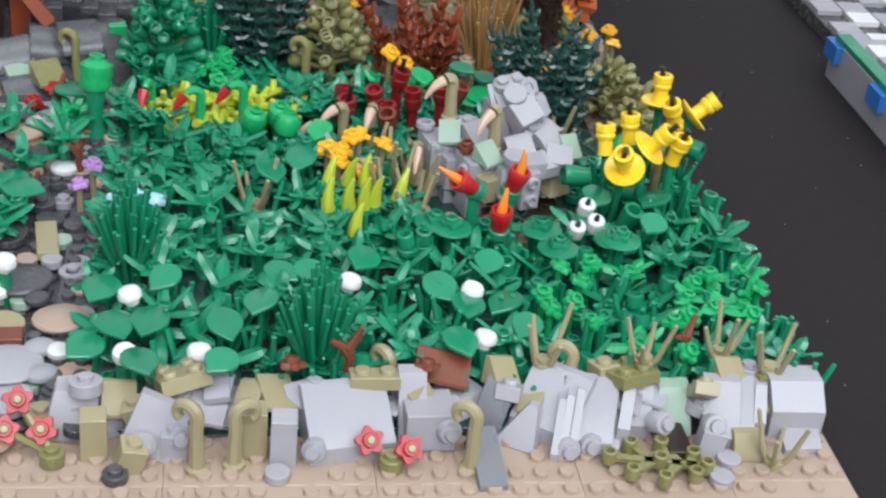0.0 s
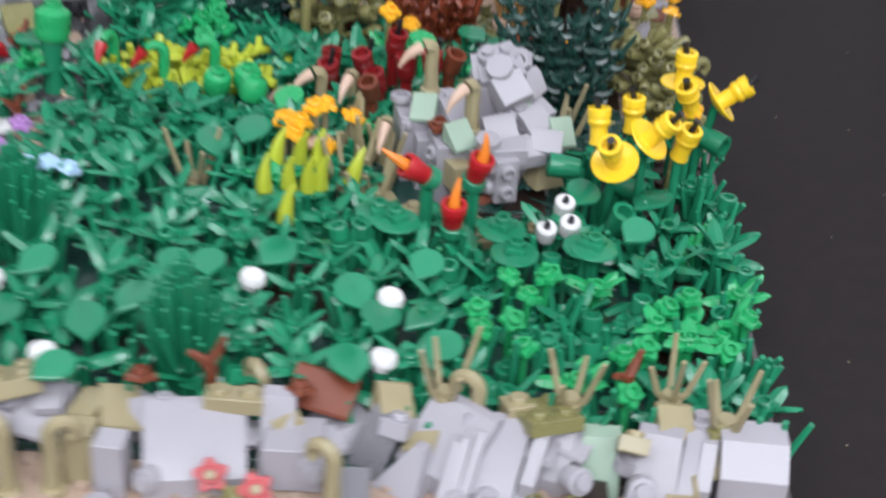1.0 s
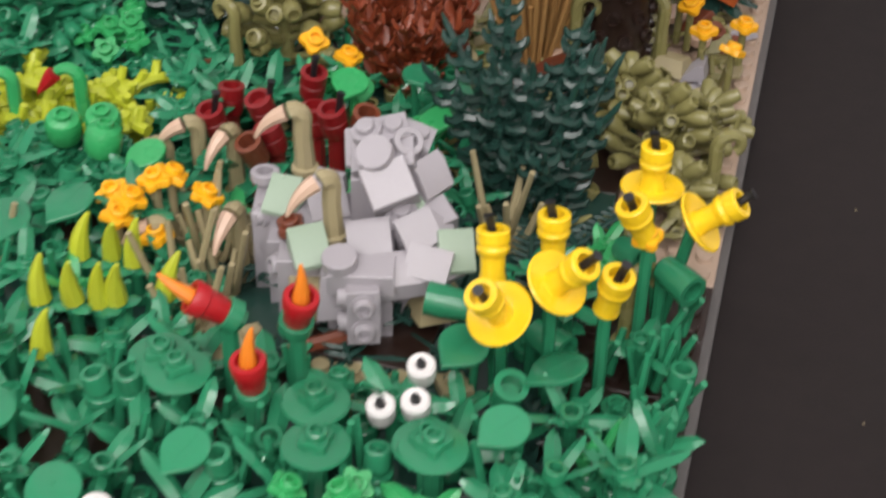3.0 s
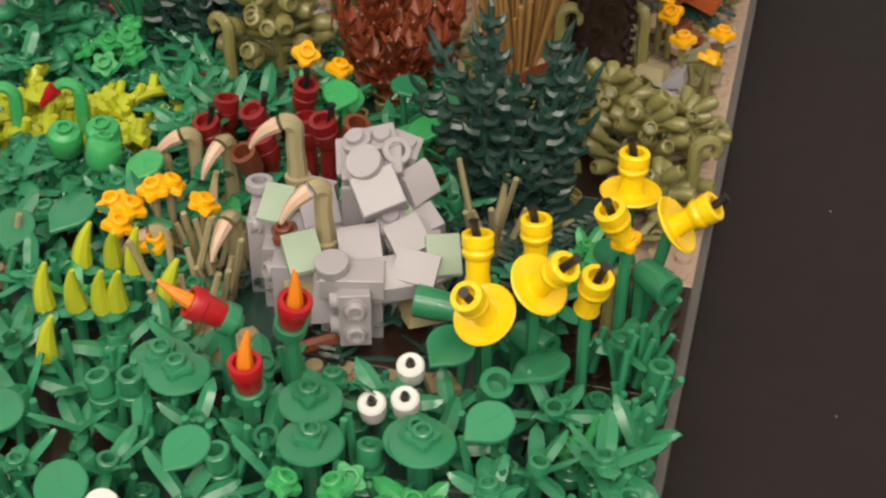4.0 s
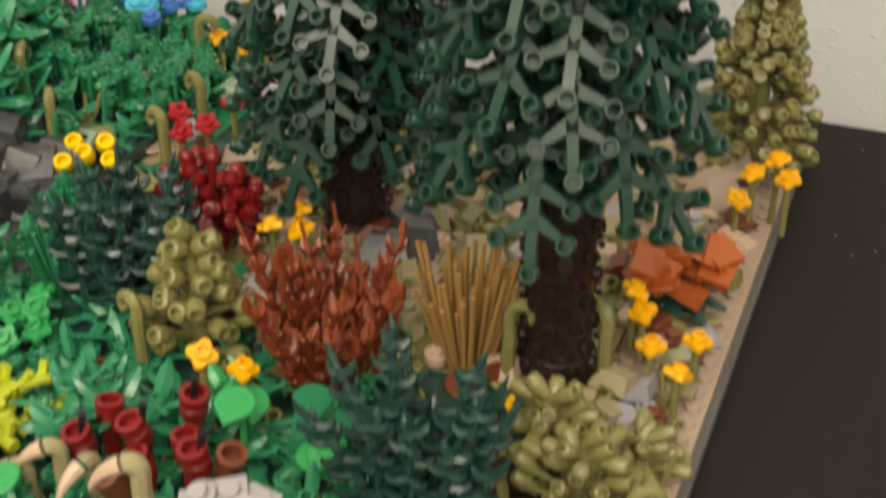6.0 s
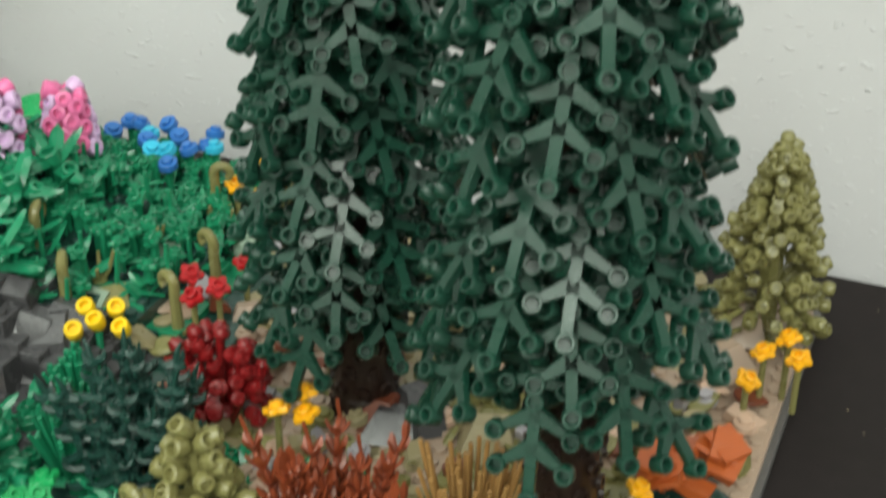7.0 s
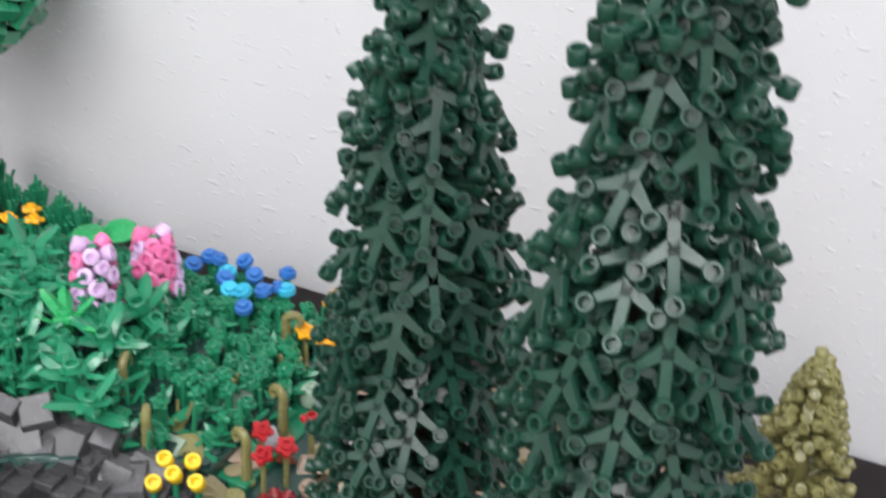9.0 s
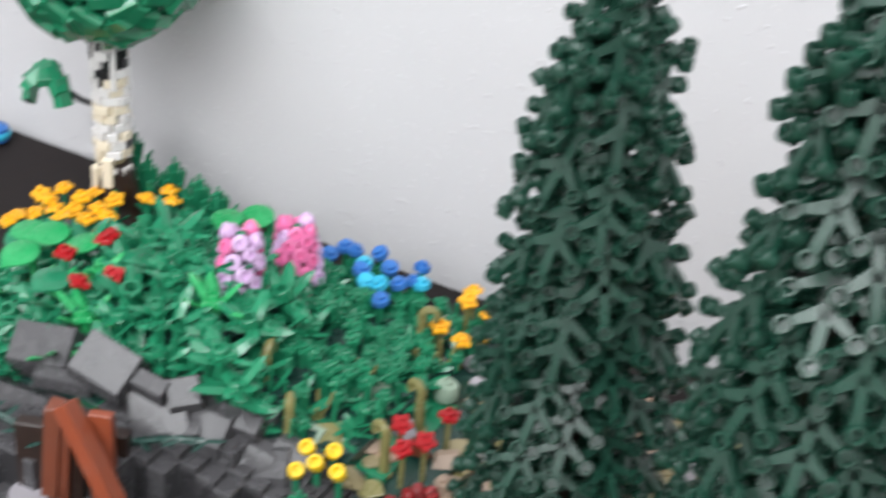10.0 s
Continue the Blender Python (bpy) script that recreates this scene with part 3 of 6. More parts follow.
for x, y, z in ((-34, 78, 25), (-25, 70, 26), (-15, 74, 24), (-40, 68, 23), (-22, 84, 22)):
    t = thing("bright_leaf_plant", "bright green plant of three broad pointed leaves", "plant", x, y, ground(x, y), "bright leaf plants")
    part("stalk", stem(BRIGHT, z - ground(x, y), 1.8), t)
    part("crown", trefoil(BRIGHT, 9.5), t, TM(0, 0, z - ground(x, y) - 1, RNG.uniform(-12, 4), RNG.uniform(-10, 10), RNG.uniform(0, 120)))
# white round heads on stalks near the front
for p in [(-229, 72, 27), (-155, 85, 25), (-113, 77, 27), (-113, 47, 27), (-229, 42, 24), (-206, 41, 25), (-273, 97, 24)]:
    stemmed("white_flower", "round white flower head on a green stalk", "flower", shared("white_head", WHITE, lambda g: g.lathe([(2.4, -2), (2.6, -0.2), (4.0, 0.4), (4.1, 2.0), (3.4, 3.4), (1.6, 3.9)], 16)), WHITE,
            p, GREEN, "white flowers", wob(0.3), 2.2, "head")

# three white cups with black pins
t = thing("white_cup_plant", "three white cup flowers with black pin centres", "plant", -65, 140, 11.5)
for p in ((-60, 136, 27.5), (-66, 124, 24.5), (-58.5, 126, 26)):
    q = Vector(p) - Vector((-65, 140, 11.5))
    cup = part("cup", shared("cup", WHITE, lambda g: g.lathe([(2.2, -1.2), (3.1, 0), (3.3, 1.2), (3.4, 5.2), (2.8, 5.9), (1.3, 5.6), (1.1, 4.0), (0.1, 4.0)], 16)), t, aim(q, (0.05, -0.35, 1)))
    part("pin", shared("pin", BLACK, lambda g: g.tube([(0, 0, 3), (0, 0, 7.2), (0, 0, 7.9)], [0.95, 0.95, 0.6], 8)), cup)
    bar_to(t, "stalk", BLACK, (q.x * 0.4, q.y * 0.4, 0), q, 1.2)


# flame-like flowers: red cup, orange horn, green foot
def flame(p, d, spin):
    x, y, z = p
    z0 = ground(x, y)
    t = thing("flame_flower", "red cup flower with a bent orange horn", "flower", x, y, z0, "flame flowers")
    q = Vector((0, 0, z - z0))
    d = Vector(d).normalized()
    bar_to(t, "stalk", GREEN, (0, 0, 0), q, 2.2)
    part("calyx", hollow_round(GREEN, 5.0, 4.2, 3.0), t, aim(q - d * 4, d))
    part("cup", shared("red_cup", RED, lambda g: g.lathe([(2.7, 0), (3.2, 1.0), (3.7, 6.0), (4.1, 6.4), (4.3, 9.4), (4.0, 9.9), (2.9, 9.9), (2.5, 8.0), (0.1, 8.0)], 18)), t, aim(q, d))
    part("horn", horn(ORANGE, 13, 2.2, 2.5), t, aim(q + d * 7, d, spin))


flame((-96, 122, 27), (0, -0.15, 1), 60)
flame((-105, 132, 39), (-0.8, -0.3, 0.6), 180)
flame((-90, 136, 37), (0.25, -0.2, 1), 90)


# lime horns over a low green bed
for p in ((-159, 141, 24), (-158, 160, 24), (-150, 163, 24), (-143, 161, 24), (-151, 143, 24), (-145, 145, 23), (-141, 146, 24), (-131, 152, 23), (-150, 124, 23)):
    x, y, z = p
    z0 = ground(x, y)
    t = thing("horn_plant", "lime horn shoot over a small green flower plate", "plant", x, y, z0, "lime horn shoots")
    part("base", trefoil(GREEN, 6.0), t, TM(0, 0, max(0.2, z - z0 - 2.5), 0, 0, RNG.uniform(0, 120)))
    part("stalk", stem(GREEN, max(2, z - z0), 1.8), t)
    part("horn", horn(LIME, 15, 2.9, 3.0), t, TM(0, 0, z - z0, RNG.uniform(-6, 8), RNG.uniform(-8, 8), RNG.uniform(-40, 60)))


# ---- yellow trumpets ----
def trumpet(p, d, saucer=True, base=None, twin=None, label="yellow trumpet flower with a round brim and black pin"):
    x, y, z = p
    bx, by = base or (x, y)
    z0 = ground(bx, by)
    t = thing("trumpet_flower", label, "flower", bx, by, z0, "yellow trumpets")
    q = Vector((x - bx, y - by, z - z0))
    d = Vector(d).normalized()
    bar_to(t, "stalk", GREEN, (0, 0, 0), q - d * 0.5, 1.6)
    if saucer:
        part("brim", shared("brim", YELLOW, lambda g: g.lathe([(1.6, -1.2), (4.5, -0.6), (7.7, 1.0), (8.0, 1.5), (7.6, 1.9), (4.6, 1.0), (3.4, 1.0)], 28)), t, aim(q, d))
    neck = part("neck", shared("neck", YELLOW, lambda g: g.lathe([(3.3, 0.6), (2.9, 2.4), (3.0, 6.6), (3.8, 7.4), (4.0, 8.6), (3.6, 9.2), (3.6, 9.9), (4.0, 10.2), (4.0, 12.8), (3.7, 13.1), (2.5, 13.1), (2.4, 10), (0.1, 10)], 18)), t, aim(q, d))
    part("pin", shared("trumpet_pin", BLACK, lambda g: g.tube([(0, 0, 9), (0.4, 0, 13), (1.0, 0, 15.6), (1.1, 0, 16.4)], [1.1, 1.1, 1.1, 1.4], 8)), neck)


trumpet((-44, 145, 42), (-0.28, -0.5, 0.8), True, (-45, 152))
trumpet((-49, 157, 42), (-0.08, 0.25, 1), False, (-47, 155), None, "yellow trumpet neck with a black pin")
trumpet((-18, 195, 48), (0, 0.05, 1), True)
trumpet((-34, 153, 47), (0.55, -0.25, 0.75), True)
trumpet((-37, 168, 42), (-0.05, 0.1, 1), False, None, None, "yellow trumpet neck with a black pin")
trumpet((-22, 156, 40), (0.2, -0.2, 1), False, None, None, "yellow trumpet neck with a black pin")
trumpet((-16, 176, 47), (-0.35, -0.25, 0.9), False, None, None, "yellow trumpet neck with a black pin")
trumpet((-6, 187, 46), (0.75, 0.0, 0.65), True, (-12, 188))
flowers("amber_flower", "amber flower plate beside the yellow trumpets", AMBER, [(-16, 176, 47)], 4, GREEN)


def open_tube(p, d, mat=GREEN, h=11):
    """A green cone brick lying among the leaves."""
    x, y, z = p
    z0 = ground(x, y)
    t = thing("tube_leaf", "green tapered tube leaf with a hollow end", "plant", x, y, z0, "tube leaves")
    bar_to(t, "stalk", mat, (0, 0, 0), (0, 0, z - z0), 1.6)
    part("tube", shared("leaf_tube", mat, lambda g: g.lathe([(3.0, 0), (3.6, 0.6), (4.2, 7), (4.2, 11), (2.6, 11), (2.4, 7), (0.1, 7)], 16)), t, aim((0, 0, z - z0), d))


open_tube((-54, 158, 32), (-1, -0.05, 0.1))
open_tube((-40, 163, 24), (0.9, -0.5, 0.0))
open_tube((-12, 180, 37), (0.7, -0.6, -0.05))
open_tube((-24, 200, 26), (0.4, -0.6, 0.2))
open_tube((-42, 142, 18), (0.2, -0.3, 0.8))


# ---- sword-leaved undergrowth of the bed ----
def leaf_plant(x, y, mat, n, size, top, z0=None, rise=8.0):
    z0 = ground(x, y) if z0 is None else z0
    t = thing("leaf_plant", "low green plastic plant with pointed leaves", "plant", x, y, z0, "leafy plants")
    part("stalk", stem(mat, max(4, round(rise)), 2.2), t)
    for k in range(n):
        a = 360 / n * k + RNG.uniform(-22, 22)
        part("leaf", sword_leaf(mat, size, 4.6, 1.6), t, TM(0, 0, rise - RNG.uniform(0, 4), RNG.uniform(4, 62), RNG.uniform(-20, 20), a))
    if top == 1:
        part("flower", flower(mat, 5, 4.2), t, TM(0, 0, rise, RNG.uniform(-14, 14), RNG.uniform(-14, 14), RNG.uniform(0, 90)))
    elif top == 3:
        part("bud", hollow_round(mat, 6.0, 3.1, 1.9), t, TM(0, 0, rise - 2, RNG.uniform(-30, 20), RNG.uniform(-25, 25), 0))
        part("bud", hollow_round(mat, 5.0, 2.6, 1.6), t, TM(4.5, -2, rise - 4, RNG.uniform(10, 40), RNG.uniform(10, 30), 0))
    elif top == 2:
        part("crown", trefoil(mat, 6.4), t, TM(0, 0, rise, RNG.uniform(-10, 10), RNG.uniform(-10, 10), RNG.uniform(0, 120)))
    return t


def clear(x, y, taken, d):
    return all((x - a) ** 2 + (y - b) ** 2 > d * d for a, b in taken)


taken = [(ob.location.x / MM, ob.location.y / MM) for ob in scene.objects if ob.parent is None and "group" in ob.keys()]
bed = []
for k in range(5000):
    x, y = RNG.uniform(-244, -5), RNG.uniform(38, 196)
    if y > 140 and x > -125 or y > 178 and x > -150 or (x < -196 and y > 185):
        continue
    if clear(x, y, bed, 11.8) and clear(x, y, taken, 9.0):
        bed.append((x, y))
KINDS = []
for k in range(14):
    mat = GREEN if k % 5 else BRIGHT if k == 5 else GREEN
    KINDS.append(leaf_plant(-120 + k * 6, 100, mat, (4, 5, 3, 6)[k % 4], (12, 14, 11, 15, 13)[k % 5], (1, 2, 1, 3, 0)[k % 5], None, (7, 9, 11, 13)[k % 4]))
for i, (x, y) in enumerate(bed):
    src = KINDS[RNG.randrange(len(KINDS))]
    if i < len(KINDS):
        KINDS[i].matrix_world = TM(x, y, ground(x, y), 0, 0, RNG.uniform(0, 360))
    elif i < 170:
        copy_thing(src, TM(x, y, ground(x, y), 0, 0, RNG.uniform(0, 360), RNG.uniform(0.85, 1.1)))
# thin upright shoots, thickest along the right edge
g = Geo()
for k in range(330):
    x, y = (RNG.uniform(-240, -4), RNG.uniform(30, 185)) if k % 5 else (RNG.uniform(-14, -2), RNG.uniform(26, 190))
    if x > -122 and x < -55 and y > 140:
        continue
    l = RNG.uniform(10, 19)
    dx, dy = RNG.uniform(-5, 5) + (2 if x > -20 else 0), RNG.uniform(-5, 4)
    z = ground(x, y) - 0.5
    g.tube([(x, y, z), (x + dx * 0.5, y + dy * 0.5, z + l * 0.55), (x + dx, y + dy, z + l)], [1.25, 1.15, 0.95], 6)
tagged(new("grass_shoots", g.mesh("grass_shoots", GREEN)), "thin round green shoots between the leaves", "grass", "", "stuff")
# small leaves and plates deep in the bed
g = Geo()
for k in range(330):
    x, y = RNG.uniform(-246, -2), RNG.uniform(28, 200)
    if x > -122 and x < -55 and y > 145 or (y > 185 and x > -60):
        continue
    m = T(x, y, ground(x, y) + RNG.uniform(0, 3), RNG.uniform(-5, 40), RNG.uniform(-25, 25), RNG.uniform(0, 360))
    if k % 2:
        g.blade(RNG.uniform(7, 11), RNG.uniform(3.6, 5.0), 1.3, 1.2, m, 0.2, 4)
    else:
        g.lathe([(3.8, 0), (3.9, 0.3), (3.9, 3.0), (3.7, 3.2)], 10, T(x, y, ground(x, y) - 0.2)).ring(2.4, 1.5, 1.8, 8, T(x, y, ground(x, y) + 2.9))
tagged(new("undergrowth", g.mesh("undergrowth", GREEN)), "dense low green leaves and round plates of the bed", "plants", "", "stuff")

# tall grass tufts
for p, h, sp in (((-231, 106), 42, 13), ((-168, 49), 42, 13), ((-219, 330), 28, 12), ((-204, 302), 36, 10)):
    x, y = p
    t = thing("grass_tuft", "tall tuft of round dark green grass blades", "grass", x, y, ground(x, y), "grass tufts")
    for s in range(4):
        part("clump", tuft_blades(GREEN, 18, h, sp, s + 1), t, TM(0, 0, 0, 0, 0, 40 * s))
# pale blue flowers behind the tuft, partly in place of highlights on its blades
flowers("pale_blue_flower", "pale blue flower plate behind a tuft, doubling as blade glints", SKY, [(-238, 141, 26), (-231, 143, 26), (-224, 140, 26)], 4, GREEN, "", 0.4)
flowers("purple_flower", "small purple flower on a tan stem", PURPLE, [(-249, 172, 24), (-253, 159, 22)], 5, DTAN, "", 0.4, 4.3)


# ---- rocks ----
def rock(name, label, me, p, rot=(0, 0, 0), s=1.0, group="", studs=None):
    """A single brick of a rockery; p is the middle of its foot."""
    ob = new(name, me)
    ob.matrix_world = TM(*p, *rot, s)
    return tagged(ob, label, "rock", group)


GLAB = "light grey plastic slope brick, part of the rockery"
heap = thing("rock_heap", "heap of tilted light grey bricks among the plants", "rocks", -86, 178, ground(-86, 178))
H0 = Vector((-86, 178, ground(-86, 178)))


def heap_brick(me, p, rot=(0, 0, 0), s=1.0, name="brick", label=""):
    part(name, me, heap, TM(*(Vector(p) - H0), rot[0], rot[1], rot[2] + 20, s), label)


def faced(me, h, p, n, spin=0, name="brick", label=""):
    """A brick of the heap whose top face has its middle at p and looks along n; h is its height."""
    n = Vector(n).normalized()
    part(name, me, heap, aim(Vector(p) - H0 - n * h, n, spin), label)


# the body of the heap
for x, y, nx, ny, top, a in ((-110, 184, 2, 2, 36, 14), (-98, 180, 2, 2, 37, 14), (-97, 167, 2, 2, 36, 14), (-84, 186, 2, 2, 50, 14), (-77, 184, 2, 2, 44, 14), (-68, 179, 1, 2, 36, 10), (-84, 166, 2, 2, 35, 14), (-74, 172, 2, 1, 33, 10), (-107, 174, 1, 1, 32, 14)):
    heap_brick(brick(nx, ny, top - 12, GREY, False), (x, y, 12), (0, 0, a - 20))
SG = "sand green slope"
heap_brick(hollow_round(GREY, 4, 3.9, 2.2), (-117, 188, 36), (-4, 0, 0), 1.0, "round_brick")
faced(slope(8.8, 8.8, 6.6, SAND, 0.95), 6.0, (-109, 178, 43), (-0.12, -0.1, 0.98), 40, "cheese_slope", SG)
faced(slope(9.2, 9, 6.6, SAND, 0.95), 6.0, (-95, 160, 42.5), (0.05, -0.12, 0.98), 12, "cheese_slope", SG)
faced(slope(9, 9, 6.4, SAND, 0.9), 5.6, (-60, 168, 42), (0.25, -0.2, 0.92), -22, "cheese_slope", SG)
faced(slope(8, 7, 5, SAND, 0.9), 4.5, (-71, 179, 46), (0.1, -0.2, 0.95), 30, "cheese_slope", SG)
faced(flower(BROWN, 4, 4.2), 3, (-103, 168, 41), (-0.1, -0.12, 1), 20, "flower_plate", "reddish brown flower plate")
faced(brick(1, 1, 6, GREY), 6, (-100, 187, 41.5), (-0.05, -0.15, 1), 10)
faced(slope(10, 9, 6, GREY, 0.9), 6, (-97, 179, 43), (0.0, -0.1, 1), 30)
# the crest
faced(round_plate(GREY, 4.7, 3.2, False), 3.2, (-84, 177, 59), (-0.15, -0.55, 0.83), 0, "round_plate")
faced(brick(2, 1, 9, GREY, False), 9, (-83, 181, 56), (-0.1, -0.5, 0.85), 25)
faced(wedge(GREY, 12, 11, 9, 0.97, 0.97, 0, 0), 9, (-79, 173, 53.5), (0.14, -0.66, 0.74), 24)
faced(brick(1, 1, 6, GREY), 6, (-82, 187, 60.5), (0.05, -0.3, 0.95), 20)
faced(slope(8, 8, 6, GREY, 0.9), 6, (-90, 182, 58), (-0.3, -0.35, 0.9), 40, "cheese_slope")
faced(round_plate(GREY, 3.95, 3.2), 3.2, (-88, 184, 60.5), (-0.2, -0.3, 0.9), 0, "round_plate")
faced(hollow_round(GREY, 5, 3.9, 2.2), 5, (-77, 184, 59), (0.35, -0.5, 0.8), 0, "round_brick")
faced(brick(1, 1, 4, GREY), 4, (-76, 189, 58), (0.3, -0.2, 0.9), 35)
faced(wedge(GREY, 13, 11, 12, 0.8, 0.8), 12, (-84, 192, 55), (0, 0.1, 1), 14)
faced(slope(9.5, 9, 7, GREY, 0.7, 3.5), 7, (-70, 183, 52), (0.45, -0.3, 0.82), 6)
# the face below it
faced(brick(1, 1, 6, GREY), 6, (-76, 174, 45), (0.05, -0.35, 0.93), 30)
faced(brick(2, 1, 6, GREY, False), 6, (-71, 175, 43), (0.1, -0.4, 0.9), 30)
faced(slope(9.5, 9, 5, GREY, 0.6, 3), 5, (-70, 168, 45), (0.12, -0.5, 0.85), 28)
faced(slope(8, 8, 5, GREY, 0.9), 5, (-66, 172, 44), (0.3, -0.3, 0.9), 50, "cheese_slope")
faced(slope(11, 8, 4.5, GREY, 0.9, 2), 4.5, (-66, 162, 40.5), (0.1, -0.45, 0.88), -14, "cheese_slope")
faced(slope(9, 8, 4.5, GREY, 0.9, 2), 4.5, (-63, 166, 38), (0.25, -0.4, 0.88), 14, "cheese_slope")
faced(slope(11, 9.5, 6.5, GREY, 0.8, 2), 6.5, (-82, 165, 43), (-0.12, -0.35, 0.93), 34)
faced(round_plate(GREY, 4.3, 3.2, False), 3.2, (-86, 155.5, 42.5), (0.0, -0.2, 1), 0, "round_tile")
faced(brick(2, 1, 6.4, GREY, False), 6.4, (-81, 157, 39.5), (0, -0.1, 1), 12)
faced(slope(16, 8.5, 8, GREY, 0.5, 5), 8, (-74, 160, 39), (0.06, -0.2, 0.97), 10)
heap_brick(brick(1, 1, 16, GREY, False), (-80, 154.5, 20.5), (0, 0, 0))
heap_brick(wedge(GREY, 9, 8, 12, 0.8, 0.8), (-88, 157, 24), (0, 0, 0))
KNOB = shared("side_knob", GREY, lambda g: g.lathe([(3.2, -1), (3.2, 0.4), (2.5, 0.5), (2.4, 1.9), (2.2, 2.2), (1.5, 2.2), (1.5, 0.8), (0.1, 0.8)], 14))
col = Vector((-80, 154.5, 0)) - Vector((H0.x, H0.y, 0))
for ang in (-70, 200):
    nrm = Vector((math.cos(radians(ang)), math.sin(radians(ang)), 0))
    for kz in (25, 32.5):
        part("knob", KNOB, heap, aim(col + nrm * 4 + Vector((0, 0, kz - H0.z)), nrm))
heap_brick(wedge(DTAN, 13, 10, 7, 0.8, 0.7), (-66, 169, 19), (0, 8, 20), 1.0, "brick", "dark tan brick")
heap_brick(brick(1, 1, 9.6, DTAN, False), (-95, 157, 22), (0, 0, 10), 1.0, "brick", "dark tan brick")
for px, rx, rz in (((-104, 161, 32), 80, -65), ((-101, 162, 28), 80, -65), ((-114, 177, 34), 80, -65)):
    heap_brick(shared("side_knob", GREY, lambda g: g.lathe([(3.4, -5), (3.4, 0), (2.5, 0.1), (2.4, 1.6), (2.2, 1.9), (1.5, 1.9), (1.5, 0.6), (0.1, 0.6)], 14)), px, (rx, 0, rz), 1.0, "knob")
for x, y, w, d, a in ((-72, 146, 2, 1, 20), (-84, 142, 2, 2, 8), (-56, 150, 1, 1, 30), (-112, 150, 2, 1, 50)):
    rock("dark_tan_plate", "dark tan plate lying under the rocks", brick(w, d, 3.2, DTAN), (x, y, ground(x, y) + 0.2), (0, 4, a))
bar = thing("fallen_log", "reddish brown bar lying below the rocks", "log", -99, 149, 12)
part("bar", stem(BROWN, 20, 2.1), bar, aim((0, 0, 2.2), (0.85, 0.3, 0.3)))
for p, a in (((-87, 157, 13), 30), ((-81, 166, 13), 70), ((-33, 128, 13), 60), ((-32, 141, 14), 50), ((-72, 152, 13), 100), ((-62, 158, 13), 60), ((-90, 147, 13), 80), ((-110, 179, 14), 20), ((-115, 177, 14), 120)):
    x, y, z = p
    t = thing("dark_fern", "flat dark green fern frond under the leaves", "fern", x, y, ground(x, y), "dark ferns")
    part("frond", shared("frond", DGREEN, lambda g: [g.tube([(0, -12, 2), (0, 0, 3.5), (0, 13, 3)], [0.9, 0.9, 0.6], 6)] + [g.blade(6, 2.0, 0.9, 0.6, T(0, -10 + 3 * k, 2.6, 8, 0, s * 62), 0.2, 3) for k in range(8) for s in (-1, 1)]), t, TM(0, 0, 1, 0, 0, a))


def curl_thing(p, mat, h, a, tip=None, group="curled stalks", label="curled dark tan stalk like a young fern", s=1.0, r=2.1, z0=None):
    x, y = p[:2]
    z0 = ground(x, y) if z0 is None else z0
    t = thing("curled_stalk", label, "plant", x, y, z0, group)
    part("stalk", curl(mat, h, r, 100 if tip else 235, 2.7 if tip else 4.0, 1.1 if tip else 0.75), t, TM(0, 0, 0, 0, 0, a, s))
    if tip:
        d = Vector((math.cos(radians(a)), math.sin(radians(a)), 0))
        part("tip", horn(FLESH, 11, 2.3, 4.5), t, aim(d * 4.2 * s + Vector((0, 0, (h - 1.2) * s)), d + Vector((0, 0, -0.3)), -90, s))



for p, h, a in (((-107, 191, 43), 19, 200), ((-92, 169, 40), 19, 225)):
    curl_thing(p, DTAN, h, a, True, "horned stalks", "dark tan stalk bent over with a pale horn tip", 1.0, 2.6, p[2] - 3)
for p, h, a in (((-148, 216, 12), 22, 205), ((-136, 213, 12), 24, 250), ((-121, 178, 12), 24, 260), ((-141, 176, 12), 16, 200), ((-157, 213, 12), 15, 190)):
    curl_thing(p, DTAN, h, a, True, "horned stalks", "dark tan stalk bent over with a pale horn tip", 1.0, 2.4)


def prong_thing(p, mat=DTAN, h=13, seed=1, s=1.0, z0=None, label="dark tan stud with thin upright shoots"):
    x, y = p[:2]
    z0 = ground(x, y) if z0 is None else z0
    t = thing("shoot_cluster", label, "plant", x, y, z0, "shoot clusters")
    part("foot", prong_foot(mat), t, TM(0, 0, 0, 0, 0, 0, s))
    for k in range(4):
        part("shoot", shoot(mat, max(5, round(h * (0.55, 1.1, 0.75, 0.95)[(k + seed) % 4]))), t, TM(0, 0, 0, 0, 0, 90 * k + 30 * seed, s))


for i, p in enumerate(((-125, 152, 12), (-123, 171, 12), (-131, 180, 12), (-120, 184, 12), (-141, 189, 12), (-60, 213, 14), (-56, 212, 14), (-186, 161, 12), (-133, 163, 12), (-123, 163, 12))):
    prong_thing(p, DTAN, 13 + 3 * (i % 3), i % 4 + 1, 1.15)
for p in ((-110, 144, 12), (-78, 153, 12), (-122, 157, 12)):
    rock("dark_tan_rock", "dark tan rock plate lying in the leaves", wedge(DTAN, 14, 10, 5, 0.7, 0.6), (p[0], p[1], 11.3), (0, 0, RNG.uniform(0, 90)))

flowers("amber_flower", "amber flower plate on a thin tan stem", AMBER, [(-144, 188, 33), (-147, 185, 33), (-157, 180, 30), (-152, 179, 30), (-153, 173, 28), (-134, 187, 29), (-142, 173, 24)], 5, DTAN, "amber flowers", 0.5, 4.8)

